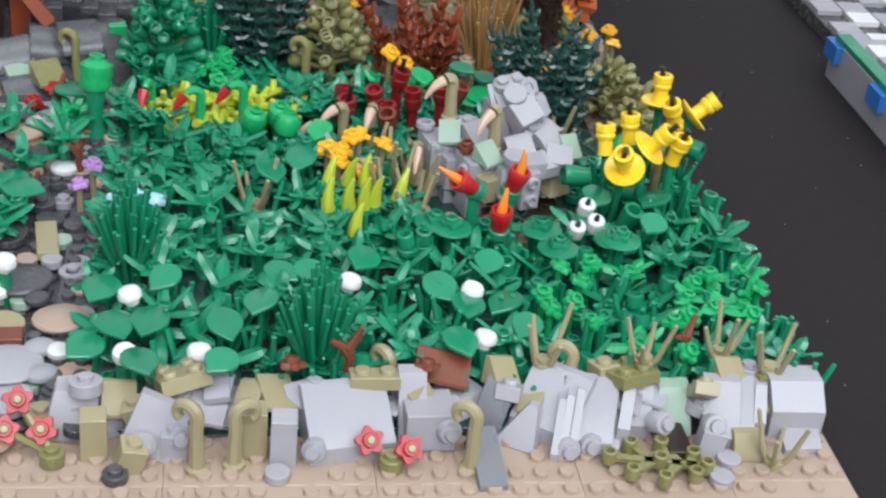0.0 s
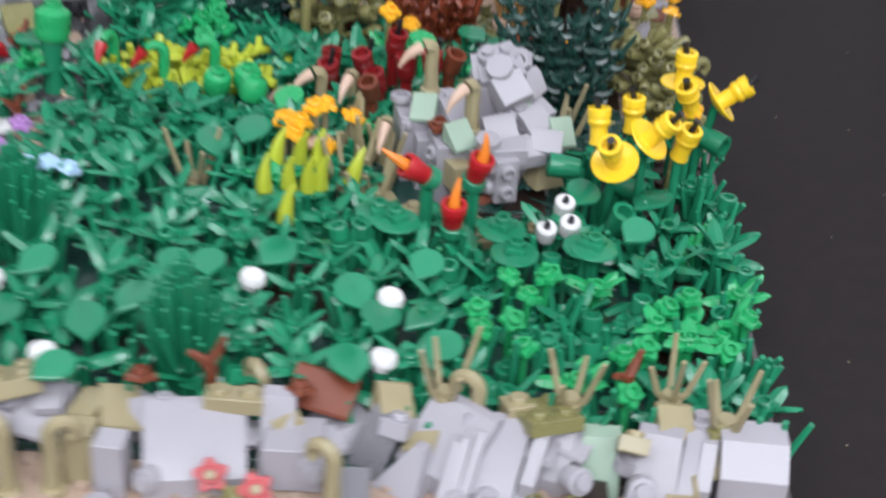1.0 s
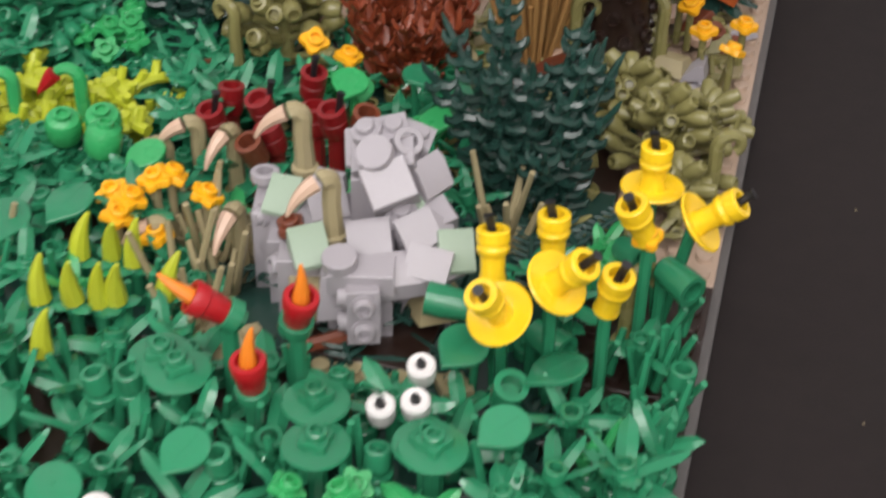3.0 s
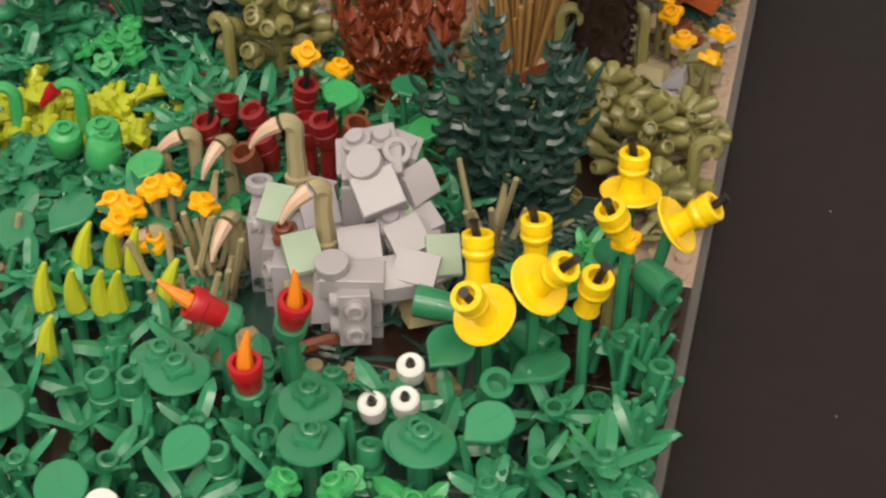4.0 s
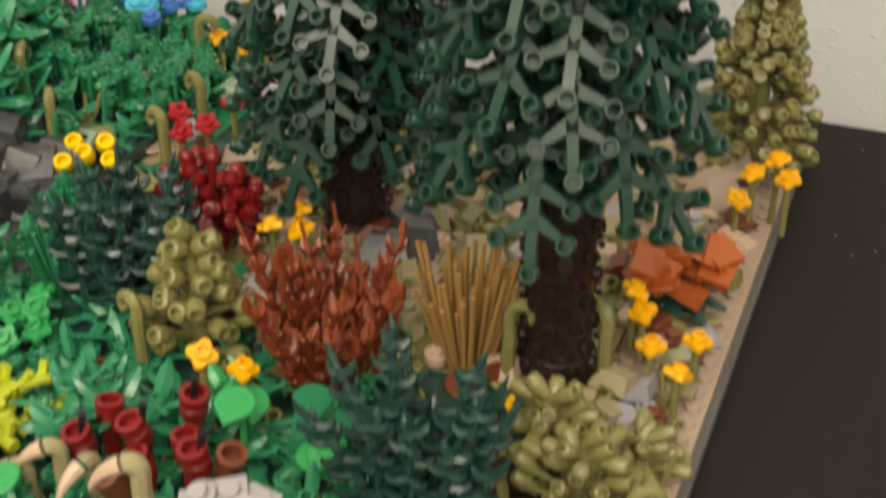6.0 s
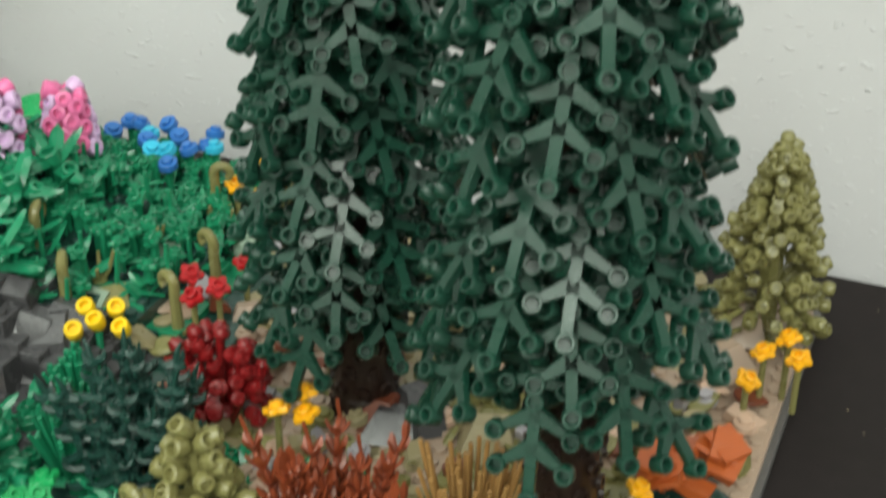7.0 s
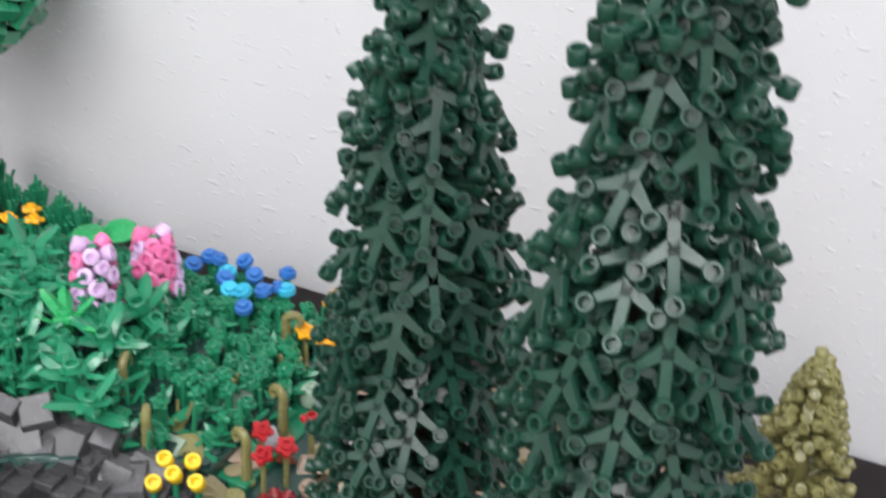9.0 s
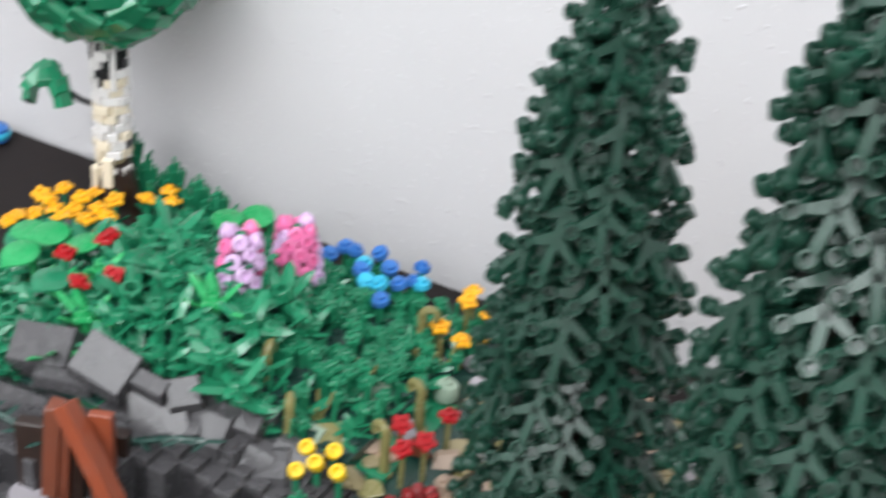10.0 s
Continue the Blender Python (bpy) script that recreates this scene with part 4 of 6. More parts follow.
# green rounded pods
for p in ((-187, 210, 24), (-173, 205, 24), (-176, 214, 25)):
    stemmed("green_pod", "glossy bright green rounded pod with a top stud", "plant", shared("pod", BRIGHT, lambda g: g.lathe([(2.6, 0), (4.6, 0.8), (5.3, 2.4), (5.3, 7.0), (4.6, 8.6), (2.6, 9.2), (2.4, 9.4), (2.4, 10.8), (1.6, 10.9), (1.6, 9.6), (0.1, 9.6)], 18)), BRIGHT, p, GREEN, "green pods", wob(0.3), 2.4, "pod")
# green hooks with red tips
for p, a in (((-229, 229, 14), 250), ((-208, 221, 14), 200), ((-190, 228, 14), 195)):
    x, y, z = p
    t = thing("red_tipped_hook", "green hooked stalk with a red pepper tip", "plant", x, y, ground(x, y), "red-tipped hooks")
    part("stalk", curl(BRIGHT, 26, 2.3, 130, 4.4), t, TM(0, 0, 0, 0, 0, a))
    d = Vector((math.cos(radians(a)), math.sin(radians(a)), 0))
    part("tip", horn(RED, 9, 2.5, 1.0), t, aim(d * 7.4 + Vector((0, 0, 23)), d * 0.7 + Vector((0, 0, -0.8))))


# lime coral-like plant
def lime_branch(seed):
    def build(g):
        rng = random.Random(seed)
        pts = [(-14 + 4 * k, 3.0 * math.sin(k * 1.1 + seed), 7 + 3.5 * math.sin(k * 0.8 + seed)) for k in range(8)]
        g.tube(pts, [1.9] * 7 + [1.5], 8)
        for k in range(1, 7):
            a = rng.uniform(0, 360)
            x, y, z = pts[k]
            g.tube([(x, y, z), (x + 1.5 * math.cos(a), y + 1.5 * math.sin(a), z + 2.5), (x + 2.2 * math.cos(a), y + 2.2 * math.sin(a), z + rng.uniform(3.5, 5.5))], [1.5, 1.45, 1.25], 7)
        g.tube([(pts[3][0], pts[3][1], 0), pts[3]], [1.9, 1.7], 7)
    return build


x, y, z = (-199, 236, 14)
lime = thing("lime_coral_plant", "sprawling lime yellow plant of knobbly bent branches", "plant", x, y, ground(x, y))
for k, (dx, dy, a) in enumerate(((-14, 4, 10), (-6, -2, 80), (4, 6, 40), (14, 2, 0), (20, -4, 160), (-18, -6, 60), (2, -8, 120), (-10, 8, 150), (10, 10, 100), (-22, 2, 30), (24, 4, 20), (-2, 2, 60), (8, -4, 140), (-16, 10, 100), (18, 8, 70))):
    part("branch", shared(f"lime_branch_{k % 4}", LIME, lime_branch(k % 4 + 1)), lime, TM(dx, dy - 4, RNG.uniform(-1, 2), 0, 0, a, 1.05))
for dx, dy, z in ((22, -10, 9), (-20, -6, 8), (-8, 0, 13), (12, 4, 11)):
    part("disc", shared("lime_disc", LIME, lambda g: g.lathe([(2.4, 0), (6.0, 0.4), (6.2, 1.6), (3.0, 2.4), (2.4, 4)], 16)), lime, TM(dx, dy, z))

# dark red cups behind the rocks
for i, p in enumerate(((-147, 237, 23), (-146, 224, 25), (-133, 231, 27), (-123, 241, 31), (-107, 216, 36), (-127, 222, 23), (-117, 228, 27))):
    stemmed("dark_red_flower", "dark red barrel flower with a black pin", "flower", shared("barrel", DRED, lambda g: g.lathe([(2.6, 0), (3.4, 0.6), (3.9, 3), (3.9, 5.4), (3.5, 5.7), (3.9, 6.0), (4.0, 9.4), (2.6, 9.6), (2.4, 7), (0.1, 7)], 16)), DRED, p, DRED, "dark red flowers", wob(0.25), 2.4, "barrel")
for p in ((-146, 223, 31), (-122, 240, 37), (-106, 215, 42), (-132, 230, 33)):
    x, y, z = p
    t = thing("black_pin", "short black pin standing in a dark red flower", "pin", x, y, z, "black pins")
    part("pin", shared("short_pin", BLACK, lambda g: g.tube([(0, 0, 0), (1, 0, 7), (1.2, 0, 8)], [1.0, 1.0, 1.3], 8)), t)
for p, d in (((-129, 213, 25), (-0.2, -0.4, 1)), ((-101, 219, 35), (0.3, -0.2, 1)), ((-164, 259, 16), (0, 0, 1))):
    stemmed("brown_tube", "reddish brown hollow tube stump", "stump", shared("stump", BROWN, lambda g: g.lathe([(2.6, 0), (3.6, 1), (3.9, 9), (2.6, 9.2), (2.4, 5), (0.1, 5)], 16)), BROWN, p, BROWN, "brown tubes", d, 2.4, "tube")

# ---- the rockery along the front ----
FR = "front rockery"
row = [
    (wedge(GREY, 18, 15, 15, 0.7, 0.6, 0.1, 0.3), (-244, 26, 8.4), (0, 0, 0), GLAB), (round_plate(GREY, 5.2, 4.4), (-240, 24, 23.2), (-8, 0, 0), "light grey round plate on the rockery"),
    (slope(11, 10, 9, DTAN, 0.8), (-231, 25, 15), (-10, 10, 10), "dark tan slope brick in the rockery"), (brick(1, 1, 15, DTAN, False), (-237, 13, 8.4), (0, 0, 4), "upright dark tan brick"),
    (slope(16, 9, 17, GREY, 0.5, 3), (-222, 13, 10), (-12, 22, -8), GLAB), (brick(1, 1, 9.6, DTAN), (-227, 6, 8.4), (6, 14, 10), "tilted dark tan brick"),
    (brick(1, 2, 9.6, GREY), (-213, 16, 8.4), (0, 0, 0), GLAB), (slope(16, 16, 11, GREY, 0.8), (-205, 26, 14), (-8, 6, -10), GLAB),
    (brick(2, 2, 5.0, DTAN), (-211, 29, 22), (-22, -6, 20), "dark tan studded plate tilted on the rockery"), (brick(1, 1, 17, DTAN, False), (-189, 13, 8.4), (0, 0, 0), "upright dark tan brick"),
    (slope(11, 12, 9, DTAN, 0.9), (-182, 25, 17), (-18, 12, 18), "dark tan slope brick in the rockery"), (brick(1, 1, 17, GREY, False), (-180, 9, 8.4), (0, 0, -3), GLAB),
    (slope(27, 21, 17, GREY, 0.85, 6), (-160, 18, 8.4), (0, 0, 9), GLAB), (round_plate(GREY, 4.4, 3.2), (-170, 27, 21), (-10, 0, 0), "light grey round plate on the rockery"),
    (brick(2, 1, 4.4, DTAN), (-151, 28, 23), (-8, 0, 0), "dark tan two-stud plate on the rockery"), (flower(BROWN, 5, 4.4), (-177, 32, 27), (-20, 0, 0), "reddish brown flower plate on the rockery"),
    (brick(2, 2, 13, GREY, False), (-134, 20, 8.4), (-4, 0, 2), GLAB), (slope(9, 16, 20, GREY, 0.7), (-139, 24, 8.4), (0, 0, 0), GLAB),
    (slope(18, 10, 9, BROWN, 0.8), (-129, 35, 20), (-18, 8, -10), "reddish brown slope brick in the rockery"), (flower(BROWN, 4, 4.2), (-134, 31, 27), (-25, 0, 0), "reddish brown flower plate on the rockery"),
    (slope(10, 12, 16, MGREY, 0.7), (-114, 26, 8.4), (0, 12, -20), "mid grey slope brick in the rockery"), (slope(9, 22, 8, MGREY, 0.95, 2), (-117, 4, 8.4), (0, 0, 4), "mid grey slope strip at the border"),
    (slope(10, 9, 9, DTAN, 0.8), (-109, 32, 20), (-14, 16, 24), "dark tan slope brick in the rockery"), 
]
DT = "dark tan slope brick in the rockery"
row2 = [
    (slope(21, 19, 19, GREY, 0.85, 6), (-93, 25, 8.4), (0, 0, -36), GLAB), (wedge(GREY, 14, 12, 13, 0.25, 0.3, 0.4, 0.5), (-104, 19, 8.4), (0, 0, -30), GLAB),
    (slope(2.6, 17, 15, GREY, 0.8, 3), (-92.5, 15, 8.4), (0, 0, -17), GLAB), (slope(2.6, 17, 16.5, GREY, 0.7, 4), (-89.5, 16.5, 8.4), (0, 0, -17), GLAB), (slope(2.8, 18, 17, GREY, 0.75, 6), (-86, 18, 8.4), (0, 0, -17), GLAB),
    (slope(11, 20, 17.5, GREY, 0.85, 5), (-78, 20, 8.4), (0, -3, -18), GLAB), (slope(4, 17, 17, GREY, 0.6, 9), (-69.5, 20, 8.4), (0, 0, -18), GLAB), (slope(5, 15, 10, GREY, 0.9, 3), (-73.5, 17, 8.4), (0, 0, -18), GLAB),
    (slope(9, 13, 15, GREY, 0.7, 5), (-63, 25, 8.4), (0, -6, -16), GLAB), (brick(2, 2, 4.2, OLIVE), (-68, 31, 23), (-14, 6, 26), "olive studded plate on the rockery"), (brick(1, 1, 5, DTAN), (-75, 33, 23), (-10, 0, 20), DT),
    (slope(10, 13, 15, SAND, 0.5), (-51, 25, 8.4), (-6, -6, -6), "sand green slope brick in the rockery"), (brick(1, 2, 4.4, DTAN), (-45, 21, 23), (-42, 4, -8), "dark tan two-stud plate on the rockery"),
    (slope(12, 18, 18, GREY, 0.75, 5), (-37, 21, 8.4), (0, -3, -12), GLAB), (slope(5, 18, 17, GREY, 0.8, 7), (-28.5, 22, 8.4), (0, 0, -12), GLAB), (slope(4, 17, 17, GREY, 0.6, 10), (-24, 23, 8.4), (0, 0, -12), GLAB),
    (brick(1, 1, 9.6, GREY, False), (-43.5, 11, 8.4), (-6, 8, -10), GLAB), (slope(10, 9, 7, DTAN, 0.8), (-33, 31, 23), (-14, 8, 10), DT), (round_plate(GREY, 4.4, 4.0), (-25, 34, 22), (-12, 0, 0), "light grey round plate on the rockery"),
    (brick(1, 1, 6, OLIVE), (-21, 30, 20), (-10, 8, 8), "olive brick in the rockery"), (slope(9, 8, 8, DTAN, 0.6), (-31, 10, 8.4), (0, 0, 0), DT),
    (slope(18, 17, 19, GREY, 0.45, 12), (-12, 25, 8.4), (0, 0, -2), GLAB), (slope(13, 9, 6, GREY, 0.8, 2), (-11, 14.5, 8.4), (0, 0, 2), GLAB), (brick(1, 2, 5, DBROWN, False), (-54, 13, 8.4), (0, 0, 0), "dark brown brick between the rocks"),
]
for me, p, rot, label in row + row2:
    rock("rock_brick", label, me, p, rot, 1.0, FR)
for p, d in (((-222, 7, 16), 70), ((-211, 9, 17), 80), ((-171, 6, 14), 75), ((-128, 11, 17), 80), ((-90, 8, 12), 80), ((-82, 10, 12), 75), ((-58, 14, 18), 65), ((-42, 11, 19), 60)):
    ob = rock("round_rock", "light grey round knob brick on the rockery", shared("knob", GREY, lambda g: g.lathe([(3.8, -5), (3.9, 0), (3.7, 0.3), (2.4, 0.4), (2.4, 1.9), (2.2, 2.1)], 14)), p, (d, 0, RNG.uniform(-30, 30)), 1.0, FR)
for i, (x, y, z) in enumerate(((-198, 34, 14), (-150, 36, 14), (-122, 38, 12), (-78, 38, 14), (-52, 38, 14), (-32, 40, 14), (-14, 36, 14), (-232, 36, 12), (-175, 38, 12))):
    rock("rock_brick", GLAB, wedge(GREY, 18, 14, 9, 0.8, 0.8), (x, y - 6, 8.4), (0, 0, 17 * i), 1.0, FR)
# small slopes, plates and knobs wedged between the larger rocks
rng = random.Random(29)
for k in range(18):
    x, y = -240 + k * 13 + rng.uniform(-3, 3), rng.uniform(22, 31)
    mat = rng.choice((GREY, GREY, GREY, DTAN))
    me = rng.choice((slope(8, 8, 6, mat), brick(1, 1, 5, mat), slope(9, 8, 5, mat, 0.95), round_plate(mat, 3.95, 4.0), slope(8, 11, 7, mat, 0.7, 2)))
    rock("rock_brick", GLAB if mat is GREY else "small dark tan slope brick in the rockery", me, (x, y, 9 + max(0, y - 14) * 0.75), (rng.uniform(-30, 10), rng.uniform(-20, 20), rng.uniform(-40, 40)), 1.0, FR)
# round tiles and an olive frond lying on the tan base
for x, y, mat, lab in ((-182, 0, GREY, "light grey round tile on the tan base"), (-230, 0, DGREY, "dark grey round plate on the tan base"), (-38, 5, GREY, "light grey round tile on the tan base"), (-43, -4, GREY, "light grey round tile on the tan base")):
    rock("round_tile", lab, round_plate(mat, 3.95, 3.2, mat is DGREY), (x, y, 8.3))
t = thing("olive_frond", "olive leaf frond lying flat on the tan base", "plant", -62, 2, 10.2)
part("frond", small_sprig(OLIVE), t, TM(0, 0, 1, 0, 0, 80))


def red_pair(x, y, spots):
    t = thing("red_flower_plant", "red flower plates on one olive forked stem", "flower", x, y, 8.3, "red flowers")
    part("foot", round_plate(OLIVE, 3.9, 5.0), t)
    for p in spots:
        q = Vector(p) - Vector((x, y, 8.3))
        bar_to(t, "stem", OLIVE, (0, 0, 4), q, 1.2)
        bloom = part("bloom", flower(RED, 5, 4.8), t, aim(q, (RNG.uniform(-0.2, 0.2), -0.75, 0.7), RNG.uniform(0, 70)))
        part("centre", shared("bloom_centre", DTAN, lambda g: g.lathe([(1.4, 1.5), (1.4, 3.9), (1.0, 4.2)], 8)), bloom)


red_pair(-147, 4, ((-154, 7, 17), (-142, 4, 16)))
red_pair(-249, 8, ((-259, 16, 26), (-263, 12, 18), (-252, 12, 18)))
for p, h, a in (((-206, 4), 24, 150), ((-195, 6), 23, 20), ((-122, 3), 24, 150), ((-86, 34), 26, 160), ((-145, 38), 20, 130), ((-216, 30), 18, 140)):
    curl_thing(p, DTAN, h, a, False, "curled stalks", "curled dark tan stalk in the front rockery", 1.0, 2.3, 8.4)
for i, (x, y, z, s, h) in enumerate(((-95, 36, 24, 1.0, 17), (-61, 36, 25, 1.0, 14), (-33, 42, 24, 1.0, 16), (-19, 32, 24, 1.1, 14), (-23, 4, 8.4, 1.0, 15))):
    prong_thing((x, y), DTAN, h, i + 1, s, z)
for x, y, s, a in ((-159, 36, 1.15, 0), (-45, 44, 1.1, 40), (-268, 240, 1.2, 60), (-256, 190, 1.1, 20), (-272, 165, 1.0, 0)):
    t = thing("brown_twig", "reddish brown forked twig standing in the rockery", "twig", x, y, ground(x, y) if y > 50 else 20, "brown twigs")
    part("twig", twig(BROWN), t, TM(0, 0, 0, 0, 0, a, s))

# ---- the stone path at the garden's side ----
rng = random.Random(11)
spots = []
for k in range(1500):
    x, y = rng.uniform(-330, -243), rng.uniform(14, 330)
    r = rng.choice((3.9, 3.9, 5.5, 7.9))
    if all((x - a) ** 2 + (y - b) ** 2 > (r + c) ** 2 * 0.72 for a, b, c in spots) and y < 338 + (x + 240) * 0.43:
        spots.append((x, y, r))
for x, y, r in spots[:240]:
    mat = rng.choice((GREY, DGREY, DGREY, DGREY, TAN, GREY, SAND, DTAN, FLESH))
    rock("round_stone", {"light": "round light grey stone tile of the path"}["light"] if mat is GREY else "round stone tile of the garden path", round_plate(mat, r, 3.2, rng.random() < 0.35), (x, y, 8.35 + rng.uniform(0, 2.6)), (rng.uniform(-6, 6), rng.uniform(-6, 6), 0), 1.0, "path stones")
for x, y, r, mat, lab in ((-269, 104, 11.5, DGREY, "large dark grey dish stone of the path"), (-253, 79, 9.6, TAN, "large tan dish stone half under the leaves"), (-267, 52, 11.5, GREY, "large pale grey dish stone of the path"),
                          (-252, 60, 4.2, WHITE, "small white round stone of the path"), (-258, 62, 5.2, GREY, "pale grey round stone of the path"), (-276, 96, 4.6, WHITE, "small white round stone of the path"), (-262, 92, 4.4, DGREY, "dark grey round stone of the path"),
                          (-262, 190, 5.5, WHITE, "white round stone of the path"), (-274, 230, 8, WHITE, "white dish stone of the path"), (-280, 222, 9, FLESH, "pale tan dish stone of the path"), (-256, 47, 5.4, GREY, "pale grey round stone of the path")):
    rock("dish_stone", lab, shared(f"dish_stone_{r}", mat, lambda g: g.lathe([(r * 0.5, 0), (r * 0.94, 1.2), (r, 2.4), (r * 0.96, 3.2), (r * 0.6, 4.2), (0.2, 4.5)], 22)), (x, y, 11.6), (rng.uniform(-7, 4), rng.uniform(-5, 5), 0), 1.0, "path stones")
rock("path_plate", "tan plate set in the stone path", brick(1, 3, 3.2, DTAN, False), (-263, 134, 11.2), (0, 0, 8), 1.0, "path stones")
rock("path_plate", "reddish brown plate set in the stone path", brick(2, 1, 4.8, BROWN, False), (-272, 67, 11.2), (0, 0, 4), 1.0, "path stones")
rock("path_plate", "bright green brick standing at the bank", brick(1, 1, 14, BRIGHT, False), (-247, 292, 22), (0, 0, 14), 1.0, "path stones")
flowers("red_flower", "small red flower beside the stone path", RED, [(-280, 246, 16), (-272, 256, 18)], 5, GREEN, "", 0.5, 4.4)
for p in ((-274, 156, 20), (-279, 166, 18), (-263, 238, 24)):
    leaf_thing(p, GREEN, 7.4, (0.6, -0.6))
rng = random.Random(2)
for k in range(16):
    x, y = rng.uniform(-300, -262), rng.uniform(110, 235)
    copy_thing(KINDS[k % len(KINDS)], TM(x, y, ground(x, y), 0, 0, rng.uniform(0, 360)))
# tall bright stalk with rounded top
x, y, z = (-252, 227, 12)
t = thing("barrel_stalk_plant", "tall green stalk with a bright ribbed barrel top", "plant", x, y, ground(x, y))
part("stalk", shared("thick_stalk", GREEN, lambda g: g.lathe([(5.6, 0), (4.2, 4), (3.2, 11), (4.4, 20), (3.4, 22)], 12)), t)
part("barrel", shared("rib_barrel", BRIGHT, lambda g: g.lathe([(2.6, 0), (4.6, 1.0), (5.2, 3), (4.8, 4.4), (5.2, 5.6), (5.0, 8.6), (3.0, 10), (2.4, 10.2), (2.4, 11.6), (1.5, 11.6), (1.5, 10), (0.1, 10)], 18)), t, TM(0, 0, 20, -8, 4, 0, 1.35))
for a in (20, 150, 265):
    part("leaf", sword_leaf(GREEN, 18, 5.0, 4.0), t, TM(0, 0, 8, 20, 0, a))


# ---- bushes behind the rocks ----
def stalk_bush(name, label, mat, x, y, count, r, h, leaf, step, seed, lean=6.0, category="bush", rise=0.0):
    z0 = ground(x, y)
    t = thing(name, label, category, x, y, z0)
    rng = random.Random(seed)
    for k in range(count):
        a, d = rng.uniform(0, 360), r * math.sqrt(rng.random())
        hh = rng.choice(h)
        dx, dy = d * math.cos(radians(a)), d * math.sin(radians(a))
        part("stalk", stalk(mat, hh, leaf, step, lean, rise, seed=k % 3 + 1), t, TM(dx, dy, 0, 0, 0, a + rng.uniform(-30, 30)) @ TM(0, 0, 0, 0, rng.uniform(2, 20) * d / r, 0))
    return t


def thorn_bush(label, mat, x, y, stalks):
    """stalks: rows of foot x and y, height, lean and the heading of the lean."""
    t = thing("dark_green_bush", label, "bush", x, y, ground(x, y))
    for k, (dx, dy, h, lean, a) in enumerate(stalks):
        part("stalk", thorn_stalk(mat, h, 7.6, 5.2, lean, k % 3 + 1), t, TM(dx, dy, 0, 0, 0, a))


rng = random.Random(4)
CLUMP = [(rng.uniform(-12, 12), rng.uniform(-10, 10), rng.choice((26, 34, 42, 48)), 0, 0) for k in range(13)]
CLUMP = [(dx, dy, h, (6, 12, 18)[k % 3], math.degrees(math.atan2(dy, dx))) for k, (dx, dy, h, c, a) in enumerate(CLUMP)]
thorn_bush("dense dark green bush of arching thorny stalks", DGREEN, -56, 238, CLUMP + [(-8, 4, 60, 3, 150), (1, 3, 54, 12, 30), (8, 0, 44, 14, 20), (9, -4, 36, 14, -10), (5, -10, 30, 16, -80)])
thorn_bush("tall dark green bush of thorny stalks by the hill", DGREEN, -176, 305, [(dx * 1.05, dy * 1.1, h, lean * 0.6, a) for dx, dy, h, lean, a in CLUMP] + [(-8, 6, 50, 6, 120), (6, 2, 54, 6, 40), (14, -8, 46, 12, -20), (-16, -8, 44, 12, 200)])
stalk_bush("rust_bush", "reddish brown bush of pointed flame-like leaves", RUST, -107, 294, 24, 14, (24, 32, 42), 10.0, 5.4, 9, 8, "bush", 34.0)
t = thing("straw_sheaf", "sheaf of thin upright straw-coloured stalks", "plant", -72, 314, ground(-72, 314))
rng = random.Random(12)
for k in range(62):
    a, d = rng.uniform(0, 2 * math.pi), 9 * math.sqrt(rng.random())
    tip = (d * 1.9 * math.cos(a) + rng.uniform(-2, 2), d * 1.8 * math.sin(a), rng.uniform(24, 40))
    bar_to(t, "straw", STRAW, (d * 0.8 * math.cos(a), d * 0.8 * math.sin(a), 0), tip, 0.75)


def ball_bush(name, label, mat, x, y, h, r, count, seed, bud=3.7, low=8.0, power=0.8):
    """Round hollow buds on bent arms that leave a central stem."""
    z0 = ground(x, y)
    t = thing(name, label, "bush", x, y, z0)
    rng = random.Random(seed)
    part("trunk", stem(mat, round(h * 0.9), 2.6), t)
    me = shared(f"bud_{bud}", mat, lambda g: g.lathe([(1.6, -2.0), (bud * 0.72, -0.8), (bud, 0.8), (bud * 1.02, 3.2), (bud * 0.86, 5.0), (bud * 0.58, 5.4), (bud * 0.5, 3.0), (0.1, 3.0)], 14))
    for k in range(count):
        s = (k + 0.5) / count
        a = radians(137.508 * k) + rng.uniform(-0.6, 0.6)
        rr = (r * (1 - s) ** power + 1.5) * rng.uniform(0.78, 1.1)
        q = Vector((rr * math.cos(a), rr * math.sin(a), low + (h - low) * s + rng.uniform(-3.5, 3.5)))
        d = Vector((math.cos(a), math.sin(a), rng.uniform(-0.5, 0.5) + 0.9 * s))
        bar_to(t, "arm", mat, (0, 0, max(2, q.z - rr * 0.45)), q - d.normalized() * 1.5, bud * 0.4)
        part("bud", me, t, aim(q, d))


ball_bush("olive_bush", "olive bush of round hollow buds on arms", OLIVE, -149, 290, 42, 14, 42, 3, 3.2)
ball_bush("green_bush", "green bush of round hollow buds on arms", GREEN, -226, 278, 46, 17, 64, 5, 2.9)
ball_bush("olive_ground_bush", "low olive bush with round hollow buds by the edge", OLIVE, -22, 262, 22, 16, 40, 8, 2.4, 5)
ball_bush("olive_ground_bush", "low olive bush with round hollow buds by the edge", OLIVE, -36, 282, 20, 13, 28, 9, 2.4, 5)
ball_bush("olive_ground_bush", "low olive bush with round hollow buds by the edge", OLIVE, -14, 240, 15, 10, 22, 10, 2.2, 4)
ball_bush("olive_ground_bush", "low olive bush with round hollow buds by the edge", OLIVE, -12, 284, 16, 9, 20, 11, 2.2, 4)
